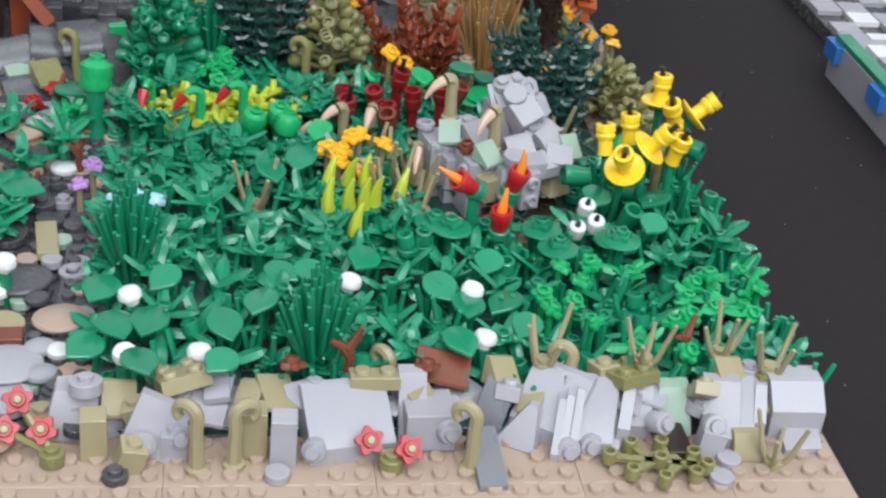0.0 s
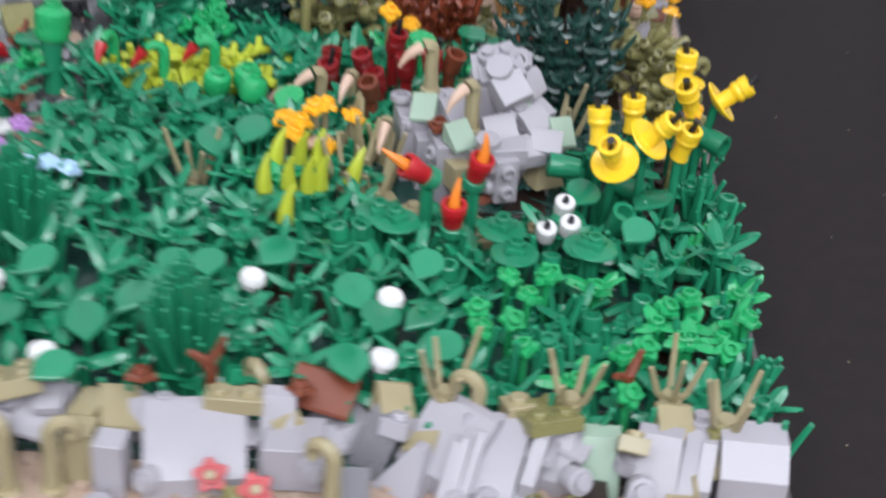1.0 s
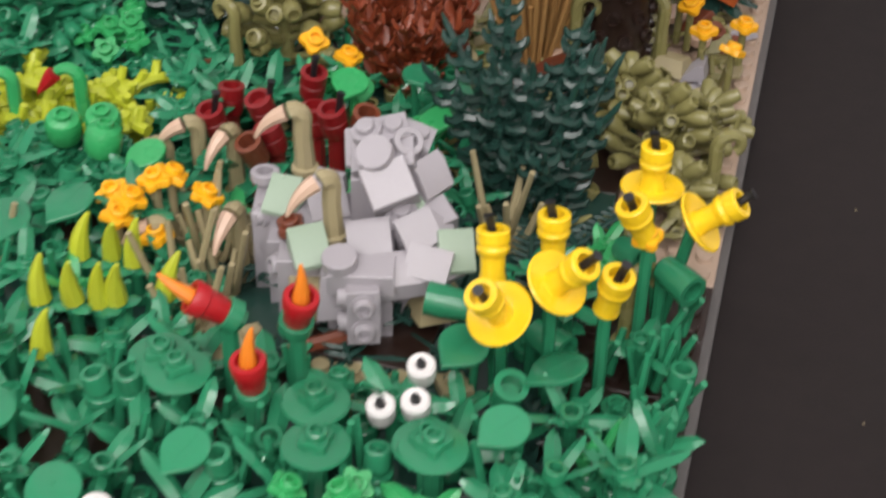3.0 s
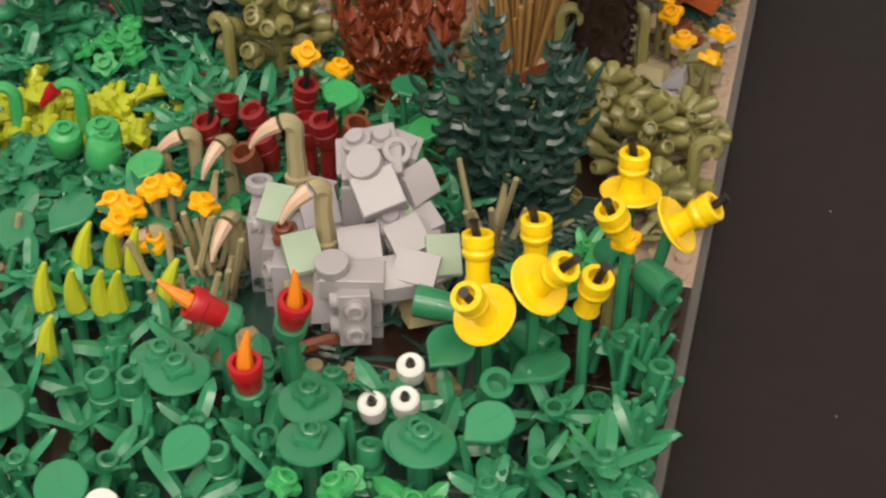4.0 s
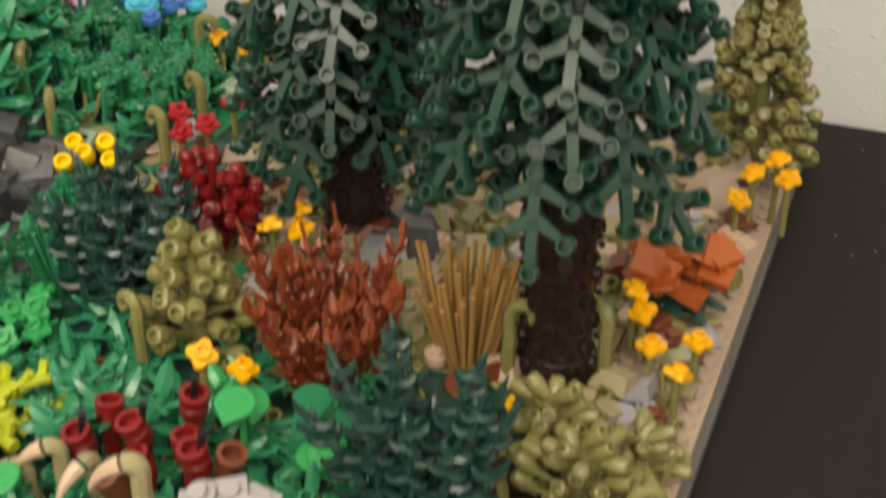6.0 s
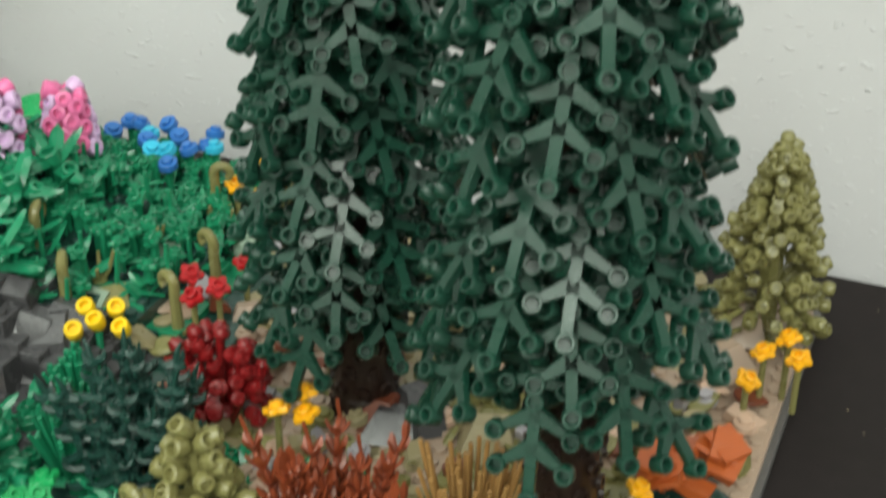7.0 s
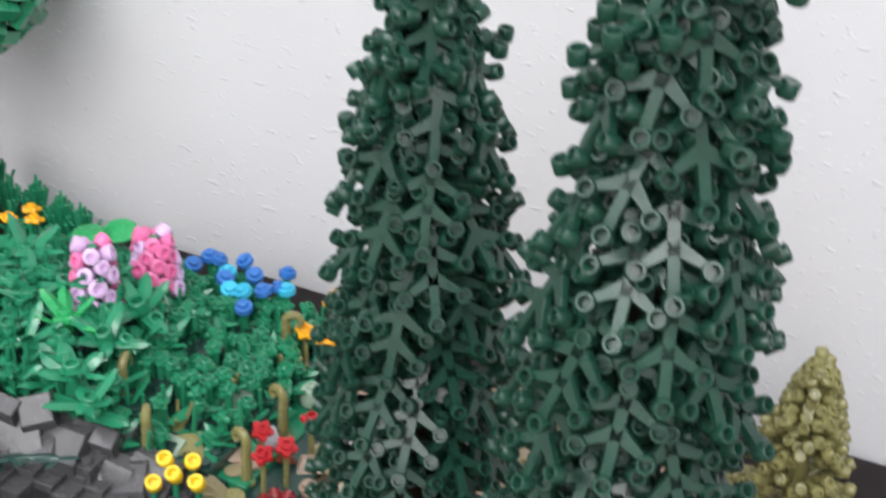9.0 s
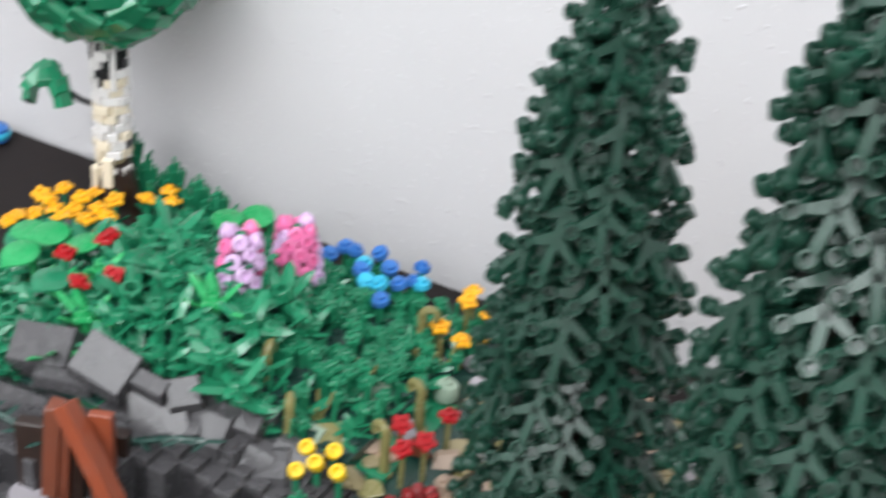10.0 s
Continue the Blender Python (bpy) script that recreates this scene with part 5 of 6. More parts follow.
# a cone-shaped tree of open studs
x, y = -15, 474
otree = thing("olive_tree", "small cone-shaped olive tree covered in round studs", "tree", x, y, ground(x, y))
part("trunk", stem(OLIVE, 70, 4.0), otree)
rng = random.Random(13)
for k in range(220):
    s = (k + 0.5) / 220
    a = radians(137.508 * k) + rng.uniform(-0.5, 0.5)
    r = 19.5 * (1 - s ** 1.3) ** 0.85 * rng.uniform(0.66, 1.12) + 1.0
    d = Vector((math.cos(a), math.sin(a), rng.uniform(-0.5, 0.6) + s * 0.8))
    part("leaf_stud", shared("leaf_stud", OLIVE, lambda g: g.lathe([(1.3, -7), (1.4, -0.4), (2.3, 0.2), (2.9, 1.4), (2.9, 3.6), (2.4, 4.8), (1.5, 5.0), (1.4, 3.6), (0.1, 3.6)], 12)), otree, aim((r * math.cos(a), r * math.sin(a), 9 + 69 * s + rng.uniform(-3, 3)), d, 0, 0.92))

# dark red berry bush
x, y = -176, 348
t = thing("berry_bush", "dark red bush of round berry-like studs", "bush", x, y, ground(x, y))
rng = random.Random(21)
for k in range(95):
    a, d = rng.uniform(0, 2 * math.pi), 17 * math.sqrt(rng.random())
    q = (d * math.cos(a), d * 0.8 * math.sin(a), rng.uniform(5, 34) * (1.15 - d / 36))
    part("berry", shared("berry", DRED, lambda g: g.lathe([(2.0, 0), (3.3, 0.8), (3.6, 2.6), (3.0, 4.2), (2.3, 4.4), (2.3, 5.6), (1.4, 5.7), (1.4, 4.6), (0.1, 4.6)], 12)), t, aim(q, (math.cos(a) * d / 8, math.sin(a) * d / 8, 1), 0, 0.78))
    if k % 3 == 0:
        bar_to(t, "twig", DRED, (q[0] * 0.3, q[1] * 0.3, 0), q, 1.3)

# dark orange leaf bush by the right edge
x, y = -19, 366
t = thing("orange_leaf_bush", "dark orange bush of broad tilted plates over dark leaves", "bush", x, y, ground(x, y))
rng = random.Random(31)
for k in range(15):
    a = rng.uniform(0, 360)
    part("plate", slope(rng.choice((9, 12)), rng.choice((10, 13)), 4.5, DORANGE, 0.95, 1.4), t, TM(rng.uniform(-13, 11), rng.uniform(-10, 10), rng.uniform(9, 20), rng.uniform(-40, 25), rng.uniform(-30, 30), a))
for k in range(8):
    part("leaf", sword_leaf(DGREEN, 16, 6.0, 2.0), t, TM(0, 0, 8, -8, 0, 45 * k))
bar_to(t, "stalk", DGREEN, (0, 0, 0), (0, 0, 10), 4)
# small orange fork plant
x, y, z = (-50, 278, 22)
t = thing("orange_fork", "small orange forked plant in the olive bush", "plant", x, y, ground(x, y))
part("fork", twig(AMBER), t, TM(0, 0, 0, 0, 0, 30, 1.1))

AMB = "amber flower plate on a thin olive stem"
flowers("amber_flower", AMB, AMBER, [(-126, 253, 42), (-118, 260, 34), (-28, 340, 32), (-24, 336, 28), (-18, 322, 26), (-6, 329, 26), (-8, 311, 26)], 4, OLIVE, "amber flowers", 0.5, 4.6)
flowers("amber_flower", AMB, AMBER, [(-1, 438, 33), (-8, 431, 30), (4, 431, 30), (-11, 418, 26), (-138, 339, 38), (-143, 330, 36), (-135, 334, 34)], 5, OLIVE, "amber flowers", 0.5, 4.8)
flowers("amber_flower", AMB, AMBER, [(-232, 489, 36), (-236, 471, 30), (-224, 469, 28), (-219, 478, 28), (-222, 492, 30), (-233, 497, 36)], 5, OLIVE, "amber flowers", 0.5, 4.8)
flowers("red_flower", "red flower plate on an olive stem", RED, [(-212, 394, 35), (-204, 382, 34), (-199, 391, 34), (-200, 413, 32)], 5, OLIVE, "red flowers behind", 0.5, 4.8)
for p in ((-236, 363, 32), (-227, 367, 32), (-228, 357, 32), (-233, 350, 31), (-219, 359, 30)):
    stemmed("yellow_cup_flower", "yellow cup flower facing outwards on a stem", "flower", shared("yellow_cup", YELLOW, lambda g: g.lathe([(2.0, -2), (2.9, -1), (3.3, 1), (3.3, 4), (3.0, 4.4), (1.9, 4.4), (1.7, 2), (0.1, 2)], 16)), YELLOW, p, GREEN, "yellow cups", (RNG.uniform(-0.5, 0.6), -0.5, 0.9), 1.4, "cup")
for (x, y), h, a in (((-58, 311), 28, 10), ((-31, 320), 26, 150), ((-6, 252), 24, 20), ((-161, 277), 26, 160), ((-19, 179), 24, 30), ((-248, 367), 22, 120), ((-213, 384), 24, 160),
                     ((-242, 464), 26, 20), ((-215, 416), 24, 160), ((-270, 383), 18, 100)):
    curl_thing((x, y), OLIVE, h, a, False, "curled stalks", "curled olive stalk like a young fern", 1.0, 2.2)
for i, (x, y) in enumerate(((-248, 388), (-244, 418), (-235, 455), (-10, 297), (-1, 279), (-11, 390), (-247, 424), (-12, 320), (-230, 462), (-41, 389))):
    prong_thing((min(x, -7), y), OLIVE, 9 + 2 * (i % 3), i % 4 + 1, 0.9, None, "olive stud with thin upright shoots")
for x, y in ((-216, 442), (-240, 486)):
    t = thing("sand_green_pod", "sand green rounded pod with a top stud", "plant", x, y, ground(x, y), "sand green pods")
    part("pod", shared("sand_pod", SAND, lambda g: g.lathe([(2.6, 0), (4.8, 0.8), (5.2, 2.4), (5.2, 6.6), (4.6, 8.2), (2.6, 8.8), (2.4, 10.4), (1.6, 10.5), (1.6, 9.2), (0.1, 9.2)], 16)), t, TM(0, 0, 2))

# stones, tiles and roots on the tan ground at the back
rng = random.Random(17)
for k in range(290):
    x, y = rng.uniform(-222, -4), rng.uniform(300, 498)
    if math.hypot(x + 46, y - 318) < 14 or math.hypot(x + 136, y - 382) < 14:
        continue
    mat = rng.choice((TAN, DTAN, DTAN, OLIVE, FLESH, GREY, BROWN, DTAN))
    me = rng.choice((round_plate(mat, 3.95, 3.2), heart_leaf(mat, 4.6), wedge(mat, 13, 9, 5, 0.7, 0.6), heart_leaf(mat, 5.4), round_plate(mat, 5.0, 2.6, False), slope(8, 8, 5.5, mat)))
    rock("ground_stone", "small tan or brown plate on the garden ground", me, (x, y, ground(x, y) + rng.uniform(0.4, 2.4)), (rng.uniform(-16, 16), rng.uniform(-16, 16), rng.uniform(0, 360)), 1.0, "ground stones")
for p, mat, rot in (((-112, 370, 14), DGREY, (0, 10, 30)), ((-118, 361, 12), DGREY, (-10, 0, 10)), ((-114, 377, 14), DGREY, (0, 0, 50)), ((-86, 368, 12), DTAN, (0, 0, 20)), ((-22, 465, 12), TAN, (-10, 0, 10)), ((-23, 442, 11), TAN, (0, 0, 60)), ((-127, 367, 12), BROWN, (0, 0, 0))):
    rock("grey_rock" if mat in (GREY, DGREY) else "tan_rock", "smooth sloped rock brick near the tree trunks", wedge(mat, 20, 15, 10, 0.6, 0.5, 0.1, 0.3), (p[0], p[1], ground(p[0], p[1]) - 0.2), rot)
for k in range(14):
    x, y = rng.uniform(-120, -20), rng.uniform(206, 300)
    copy_thing(KINDS[k % len(KINDS)], TM(x, y, ground(x, y), 0, 0, rng.uniform(0, 360), 0.8)) if x < -60 else None
g = Geo()
for k in range(260):
    x, y = rng.uniform(-160, -4), rng.uniform(200, 420)
    z = ground(x, y) - 0.3
    if k % 2:
        g.ring(2.6, 1.6, 4.0, 9, T(x, y, z, rng.uniform(-30, 30), rng.uniform(-30, 30), 0))
    else:
        g.blade(rng.uniform(8, 12), 3.2, 1.3, 1.0, T(x, y, z + 1, rng.uniform(0, 50), 0, rng.uniform(0, 360)), 0.2, 4)
tagged(new("olive_undergrowth", g.mesh("olive_undergrowth", OLIVE)), "low olive shoots and studs on the tan ground", "plants", "", "stuff")
g = Geo()
for k in range(420):
    x, y = rng.uniform(-246, -95), rng.uniform(190, 330)
    z = ground(x, y) + rng.uniform(-0.3, 5)
    g.blade(rng.uniform(9, 14), 4.2, 1.3, 1.5, T(x, y, z, rng.uniform(0, 55), rng.uniform(-20, 20), rng.uniform(0, 360)), 0.2, 4)
    if k % 3 == 0:
        g.lathe([(3.8, 0), (3.9, 3.0), (3.7, 3.2)], 10, T(x, y, ground(x, y))).ring(2.4, 1.5, 1.8, 8, T(x, y, ground(x, y) + 3.1))
tagged(new("undergrowth", g.mesh("undergrowth", GREEN)), "low green leaves between the bushes", "plants", "", "stuff")
for x, y, w in ((-30, 208, 0.8), (-70, 222, 0.8), (-80, 214, 0.8), (-28, 196, 0.9), (-44, 192, 0.9), (-90, 228, 0.8), (-34, 178, 0.9), (-14, 168, 0.9)):
    copy_thing(KINDS[rng.randrange(len(KINDS))], TM(x, y, ground(x, y), 0, 0, rng.uniform(0, 360), w))
for x, y, a in ((-40, 214, 30), (-62, 214, 100), (-76, 206, 60), (-30, 224, 150), (-48, 200, 10)):
    t = thing("dark_fern", "flat dark green fern frond under the leaves", "fern", x, y, ground(x, y), "dark ferns")
    part("frond", CACHE[("frond", DGREEN.name)], t, TM(0, 0, 2, 0, 0, a))
rng = random.Random(41)
for k in range(46):
    x, y = rng.uniform(-244, -125), rng.uniform(188, 268)
    if math.hypot(x + 226, y - 278) > 14 and math.hypot(x + 180, y - 214) > 20 and math.hypot(x + 199, y - 230) > 30:
        copy_thing(KINDS[rng.randrange(len(KINDS))], TM(x, y, ground(x, y), 0, 0, rng.uniform(0, 360)))
flowers("green_flower", "bright green flower plate in a low bush", BRIGHT, [(-204, 274, 24), (-210, 270, 22), (-198, 278, 24), (-201, 266, 20), (-194, 273, 20), (-210, 281, 22), (-199, 283, 26), (-203, 278, 20)], 5, BRIGHT, "bright green flowers", 0.6, 5.0)
for k in range(40):
    x, y = rng.uniform(-215, -150), rng.uniform(186, 216)
    stemmed("green_flower", "green flower plate in the low bed", "flower", flower(GREEN, 5, 4.2), GREEN, (x, y, ground(x, y) + rng.uniform(5, 10)), GREEN, "green flowers", wob(0.5), 2.0, "petals") if k < 34 else None


# ---- the two tall spruces ----
LEAF = [(0, 0, 26), (11.5, 8.9, 17.8), (11.5, -8.9, 17.8), (3, 10, 8.8), (3, -10, 8.8), (-6, 7.5, -4), (-6, -7.5, -4), (0, 0, -14)]


def spruce_leaf(mat):
    """A branching leaf plate: stout spine, webbed forks, an open tube at each end."""
    def build(g):
        def arm(x0, y0, x1, y1, wa, wb):
            d = Vector((x1 - x0, y1 - y0))
            n = Vector((-d.y, d.x)).normalized()
            c = 0.35
            o = [(x0 + n.x * wa / 2, y0 + n.y * wa / 2), (x0 - n.x * wa / 2, y0 - n.y * wa / 2), (x1 - n.x * wb / 2, y1 - n.y * wb / 2), (x1 + n.x * wb / 2, y1 + n.y * wb / 2)]
            mid = [((x0 + x1) / 2, (y0 + y1) / 2)] * 4
            i4 = [(x + (a - x) * c / 6, y + (b - y) * c / 2) for (x, y), (a, b) in zip(o, mid)]
            vs = [(x, y, 0) for x, y in o] + [(x, y, 1.7) for x, y in o] + [(x, y, 2.1) for x, y in i4]
            g.add(vs, [(3, 2, 1, 0), (8, 9, 10, 11)] + [(k * 4 + i, k * 4 + (i + 1) % 4, k * 4 + 4 + (i + 1) % 4, k * 4 + 4 + i) for k in (0, 1) for i in range(4)])
        arm(0, -12, 0, 24.0, 3.6, 3.0)
        for y0, x, y in LEAF:
            if abs(x) > 0.1:
                arm(0, y0, x * 0.82, y0 + (y - y0) * 0.82, 4.6, 2.5)
            g.lathe([(0.05, 0.1), (2.4, 0), (2.6, 0.4), (2.6, 3.9), (2.35, 4.3), (1.75, 4.3), (1.6, 4.0), (1.6, 0.9), (0.05, 0.9)], 12, T(x, y, -0.9), False)
        g.ring(2.6, 1.6, 4.2, 12, T(0, 0, -0.8))
    return shared("spruce_leaf", mat, build)


def spruce(label, x, y, lean, profile, low, layers, seed, per):
    """profile: pairs of height and radius of the leaf tips, from the bottom up."""
    z0 = ground(x, y)
    h = profile[-1][0]
    t = thing("spruce_tree", label, "tree", x, y, z0, "spruces")
    t.matrix_world = TM(x, y, z0, *lean)
    trunk = part("trunk", Geo().lathe([(12.5, 0), (11, 4), (10.4, 9.4), (10.2, 9.6), (10.2, 40), (9.4, 90), (7.5, h * 0.55), (6.0, h * 0.8), (2.0, h - 8)], 14).mesh("trunk", DBROWN), t, None, "dark brown studded trunk")
    rng = random.Random(seed)
    bark = shared("bark_stud", DBROWN, lambda g: g.lathe([(2.4, 0), (2.4, 1.6), (1.5, 1.6), (1.5, 0.5), (0.1, 0.5)], 10))
    for k in range(9):
        for i in range(8):
            a = 45 * i + 22 * (k % 2)
            d = Vector((math.cos(radians(a)), math.sin(radians(a)), rng.uniform(-0.1, 0.3)))
            part("bark_stud", bark, trunk, aim(Vector((d.x * 10.2, d.y * 10.2, 6 + k * 8.2)), d))
    me = spruce_leaf(SPRUCE)

    def reach(z):
        for (za, ra), (zb, rb) in zip(profile, profile[1:]):
            if z <= zb:
                return ra + (rb - ra) * max(0, z - za) / (zb - za)
        return profile[-1][1]

    def leaf(a, rad, z, hang, spin, face=0, roll=0):
        m = Matrix.Rotation(radians(a), 4, "Z") @ Matrix.Translation(Vector((0, -rad, z)) * MM) @ Euler((radians(hang), 0, 0)).to_matrix().to_4x4()
        part("frond", me, t, m @ Matrix.Rotation(radians(180 + spin), 4, "Z") @ Matrix.Rotation(radians(face), 4, "Y"))

    twist = 6.5
    for k in range(layers):
        s = k / (layers - 1)
        z = low + (h - low) * s
        rr = reach(z)
        n = max(3, round(per * (0.3 + 0.7 * rr / profile[0][1])))
        for i in range(n):
            a = 360 / n * (i + 0.5 * (k % 2)) + twist * k + rng.uniform(-7, 7)
            zz = z + rng.uniform(-2.5, 2.5)
            hang = rng.uniform(46, 68) if s < 0.8 else rng.uniform(56, 76)
            tip = rr * rng.uniform(0.96, 1.05)
            leaf(a, tip - 24 * math.cos(radians(hang)), zz + 24 * math.sin(radians(hang)), hang, rng.uniform(-9, 9))
            # fronds set flat or askew between the hanging ones
            if (i + k) % 2 == 0 and s < 0.9:
                leaf(a + 180 / n, max(0, tip - 41), zz + 14, rng.uniform(0, 25), rng.uniform(-30, 30), 180 if rng.random() < 0.3 else 0)
            elif s < 0.9:
                leaf(a + 160 / n, max(0, tip - 31 - 4 * s), zz + 18, rng.uniform(50, 80) if s < 0.5 else rng.uniform(20, 70), rng.uniform(-60, 60))
    return t


spruce("tall dark green spruce of layered plastic fronds", -46, 322, (5, 0.8, 0), ((40, 39), (85, 38.5), (140, 35), (190, 31), (215, 26), (250, 19), (270, 15), (312, 7)), 66, 20, 51, 5.4)
spruce("slender dark green spruce of layered plastic fronds", -133, 374, (5, 0.8, 0), ((15, 37), (50, 36), (100, 33.5), (148, 30), (198, 22), (212, 14), (232, 6)), 33, 17, 52, 5.4)

# ---- the rocky bank with the mine mouth ----
SLAB = "dark grey slope brick of the rocky bank"
rng = random.Random(61)


def bank(px, w, d, h, p, rot):
    rock("bank_stone", SLAB, slope(w, d, h, px, 0.5, 5), p, rot, 1.0, "bank stones")


for k in range(15):
    s = k / 14
    x, y = -352 + s * 112, 301 + s * 46
    for j, z in enumerate((8.4, 20, 31)):
        if -338 < x < -302 and z < 36:
            continue
        top = ground(x, y + 14)
        if z > top - 2:
            continue
        bank(DGREY, rng.choice((14, 17, 20)), rng.choice((14, 17)), rng.choice((12, 14)), (x + rng.uniform(-2, 2), y + j * 4 + 6, z), (rng.uniform(-16, 6), rng.uniform(-14, 14), 22 + rng.uniform(-25, 25)))
def slab_stone(p, n, w, d, h, spin=0.0, taper=0.12):
    """A broad flat stone whose face has its middle at p and looks along n."""
    n = Vector(n).normalized()
    e = taper * d
    me = shared(f"slab_{w}_{d}_{h}", DGREY, lambda g: g.box(w, d, h, None, 0.5, top=(-w / 2 + 0.6, w / 2 - 0.6, -d / 2 + e, d / 2 - 0.4)))
    ob = new("bank_stone", me)
    ob.matrix_world = aim(Vector(p) - n * h, n, spin)
    tagged(ob, "broad dark grey slab of the rocky bank", "rock", "bank stones")


for p, n, w, d, h, spin in (((-312, 333, 60), (0.25, -0.6, 0.75), 25, 21, 12, -24), ((-289, 337, 42), (0.3, -0.72, 0.6), 24, 24, 14, 16), ((-281, 343, 53), (0.3, -0.6, 0.7), 14, 14, 12, 14), ((-280, 342, 36), (0.5, -0.7, 0.45), 9, 17, 10, 8),
                            ((-266, 346, 30), (0.28, -0.78, 0.55), 20, 22, 14, -8), ((-262, 352, 43), (0.2, -0.5, 0.8), 20, 10, 10, -14), ((-344, 333, 56), (0.1, -0.6, 0.78), 27, 20, 14, 6), ((-346, 316, 30), (0.15, -0.85, 0.5), 28, 25, 14, -4),
                            ((-347, 308, 7), (0.1, -0.9, 0.35), 28, 20, 14, 6), ((-287, 329, 15), (0.2, -0.8, 0.5), 24, 19, 12, 6), ((-268, 340, 10), (0.2, -0.8, 0.5), 18, 16, 12, -10), ((-330, 330, 50), (0.2, -0.4, 0.9), 24, 10, 8, -8),
                            ((-296, 338, 56), (0.2, -0.5, 0.85), 20, 9, 8, -20), ((-249, 352, 26), (0.25, -0.7, 0.6), 15, 18, 12, 10)):
    slab_stone(p, n, w, d, h, spin)
for p, w, rot in (((-263, 283, 34), 18, (-20, 0, 20)), ((-276, 284, 30), 22, (-14, 10, 15)), ((-293, 279, 26), 22, (-16, -10, 10)), ((-284, 259, 16), 20, (-10, 0, 24)), ((-273, 273, 16), 14, (0, 8, 40)), ((-246, 280, 22), 12, (0, 0, 30)), ((-289, 244, 12), 16, (0, 0, 10)), ((-249, 289, 32), 14, (-12, 0, 30))):
    bank(DGREY, w, 15, 15, (p[0], p[1], p[2] - 10), rot)
for p, mat in (((-275, 263, 24), OLIVE), ((-286, 269, 20), SAND), ((-256, 364, 26), SAND), ((-238, 380, 26), OLIVE), ((-247, 376, 26), SAND), ((-257, 411, 30), SAND), ((-237, 416, 26), SAND)):
    rock("bank_slope", "pale sand green or olive slope brick on the bank", slope(13, 12, 8, mat, 0.9), (p[0], p[1], p[2] - 5), (rng.uniform(-15, 5), rng.uniform(-12, 12), rng.uniform(0, 60)), 1.0, "bank slopes")
curl_thing((-264, 276), OLIVE, 26, 160, False, "curled stalks", "curled olive stalk against the grey bank")
mouth = thing("mine_mouth", "mine mouth with reddish brown timber beams", "mine", -318, 318, 8.4)
M0 = Vector((-318, 318, 8.4))
part("back", shared("mine_back", DBROWN, lambda g: g.box(44, 6, 36, None, 0.4)), mouth, TM(8, -6, 0, 0, 0, 22))


def beam(a, b, w, d, mat):
    """A square timber between two points."""
    a, b = Vector(a) - M0, Vector(b) - M0
    part("beam", Geo().box(w, d, (b - a).length, None, 0.4).mesh("beam", mat), mouth, aim(a, b - a, 20), "reddish brown beam")


beam((-277, 296, 33), (-302, 300, 66), 8, 6, RUST)
beam((-313, 302, 18), (-308, 302, 62), 8, 6, BROWN)
beam((-292, 308, 20), (-292, 308, 61), 9, 4, RUST)
beam((-303, 307, 18), (-300, 307, 57), 8, 4, DBROWN)
beam((-309, 305, 15), (-305, 305, 57), 8, 4, BROWN)
g = Geo()
pts = [(-360 + 8 * k, 292 + 3.6 * k + 3 * math.sin(k), 38 + 6 * math.sin(k * 0.7)) for k in range(13)]
vine = thing("dark_vine", "dark green vine creeping over the grey bank", "vine", -310, 318, 30)
g.tube([(a + 310, b - 318, c - 30) for a, b, c in pts], [1.5] * 13, 7)
for k, (a, b, c) in enumerate(pts):
    for s in (-1, 1):
        g.blade(8, 3.0, 1.0, 1.0, T(a + 310, b - 318, c - 30, 10, 0, s * 60 + 20 * k), 0.2, 3)
part("stem", g.mesh("vine_stem", DGREEN), vine)

# ---- planting on the hill ----
rng = random.Random(71)
hill = []
for k in range(4000):
    x, y = rng.uniform(-430, -222), rng.uniform(322, 532)
    edge = 364 + (min(x, -240) + 240) * 0.32
    if y > edge + 3 and y < 496 and clear(x, y, hill, 12.0) and not (x > -245 and y < 440 and y > 350) and math.hypot(x + 434, y - 486) > 15:
        hill.append((x, y))
for x, y in hill[:280]:
    z = ground(x, y)
    if y > 425 or x > -262:
        stemmed("green_flower", "green flower plate on the planted hill", "flower", flower(GREEN, 5, 4.2), GREEN, (x, y, z + rng.uniform(7, 13)), GREEN, "hill flowers", wob(0.5), 2.2, "petals")
    else:
        copy_thing(KINDS[rng.randrange(len(KINDS))], TM(x, y, z, rng.uniform(-6, 14), 0, rng.uniform(0, 360), rng.uniform(1.2, 1.5)))
g = Geo()
for k in range(900):
    x, y = rng.uniform(-440, -222), rng.uniform(318, 500)
    if y < 366 + (min(x, -240) + 240) * 0.32 or y > 498:
        continue
    z = ground(x, y) + rng.uniform(0, 5)
    g.blade(rng.uniform(9, 15), 4.2, 1.3, 1.5, T(x, y, z, rng.uniform(0, 60), rng.uniform(-20, 20), rng.uniform(0, 360)), 0.2, 4)
    if k % 4 == 0:
        l = rng.uniform(10, 20)
        g.tube([(x, y, z - 3), (x + rng.uniform(-2, 2), y, z + l)], [1.2, 0.9], 6)
tagged(new("undergrowth", g.mesh("undergrowth", GREEN)), "dense green leaves covering the hill", "plants", "", "stuff")


for k in range(130):
    x, y = rng.uniform(-330, -226), rng.uniform(392, 492)
    stemmed("green_flower", "green flower plate on the planted hill", "flower", flower(GREEN, 5, 4.4), GREEN, (x, y, ground(x, y) + rng.uniform(7, 14)), GREEN, "hill flowers", wob(0.5), 2.0, "petals")


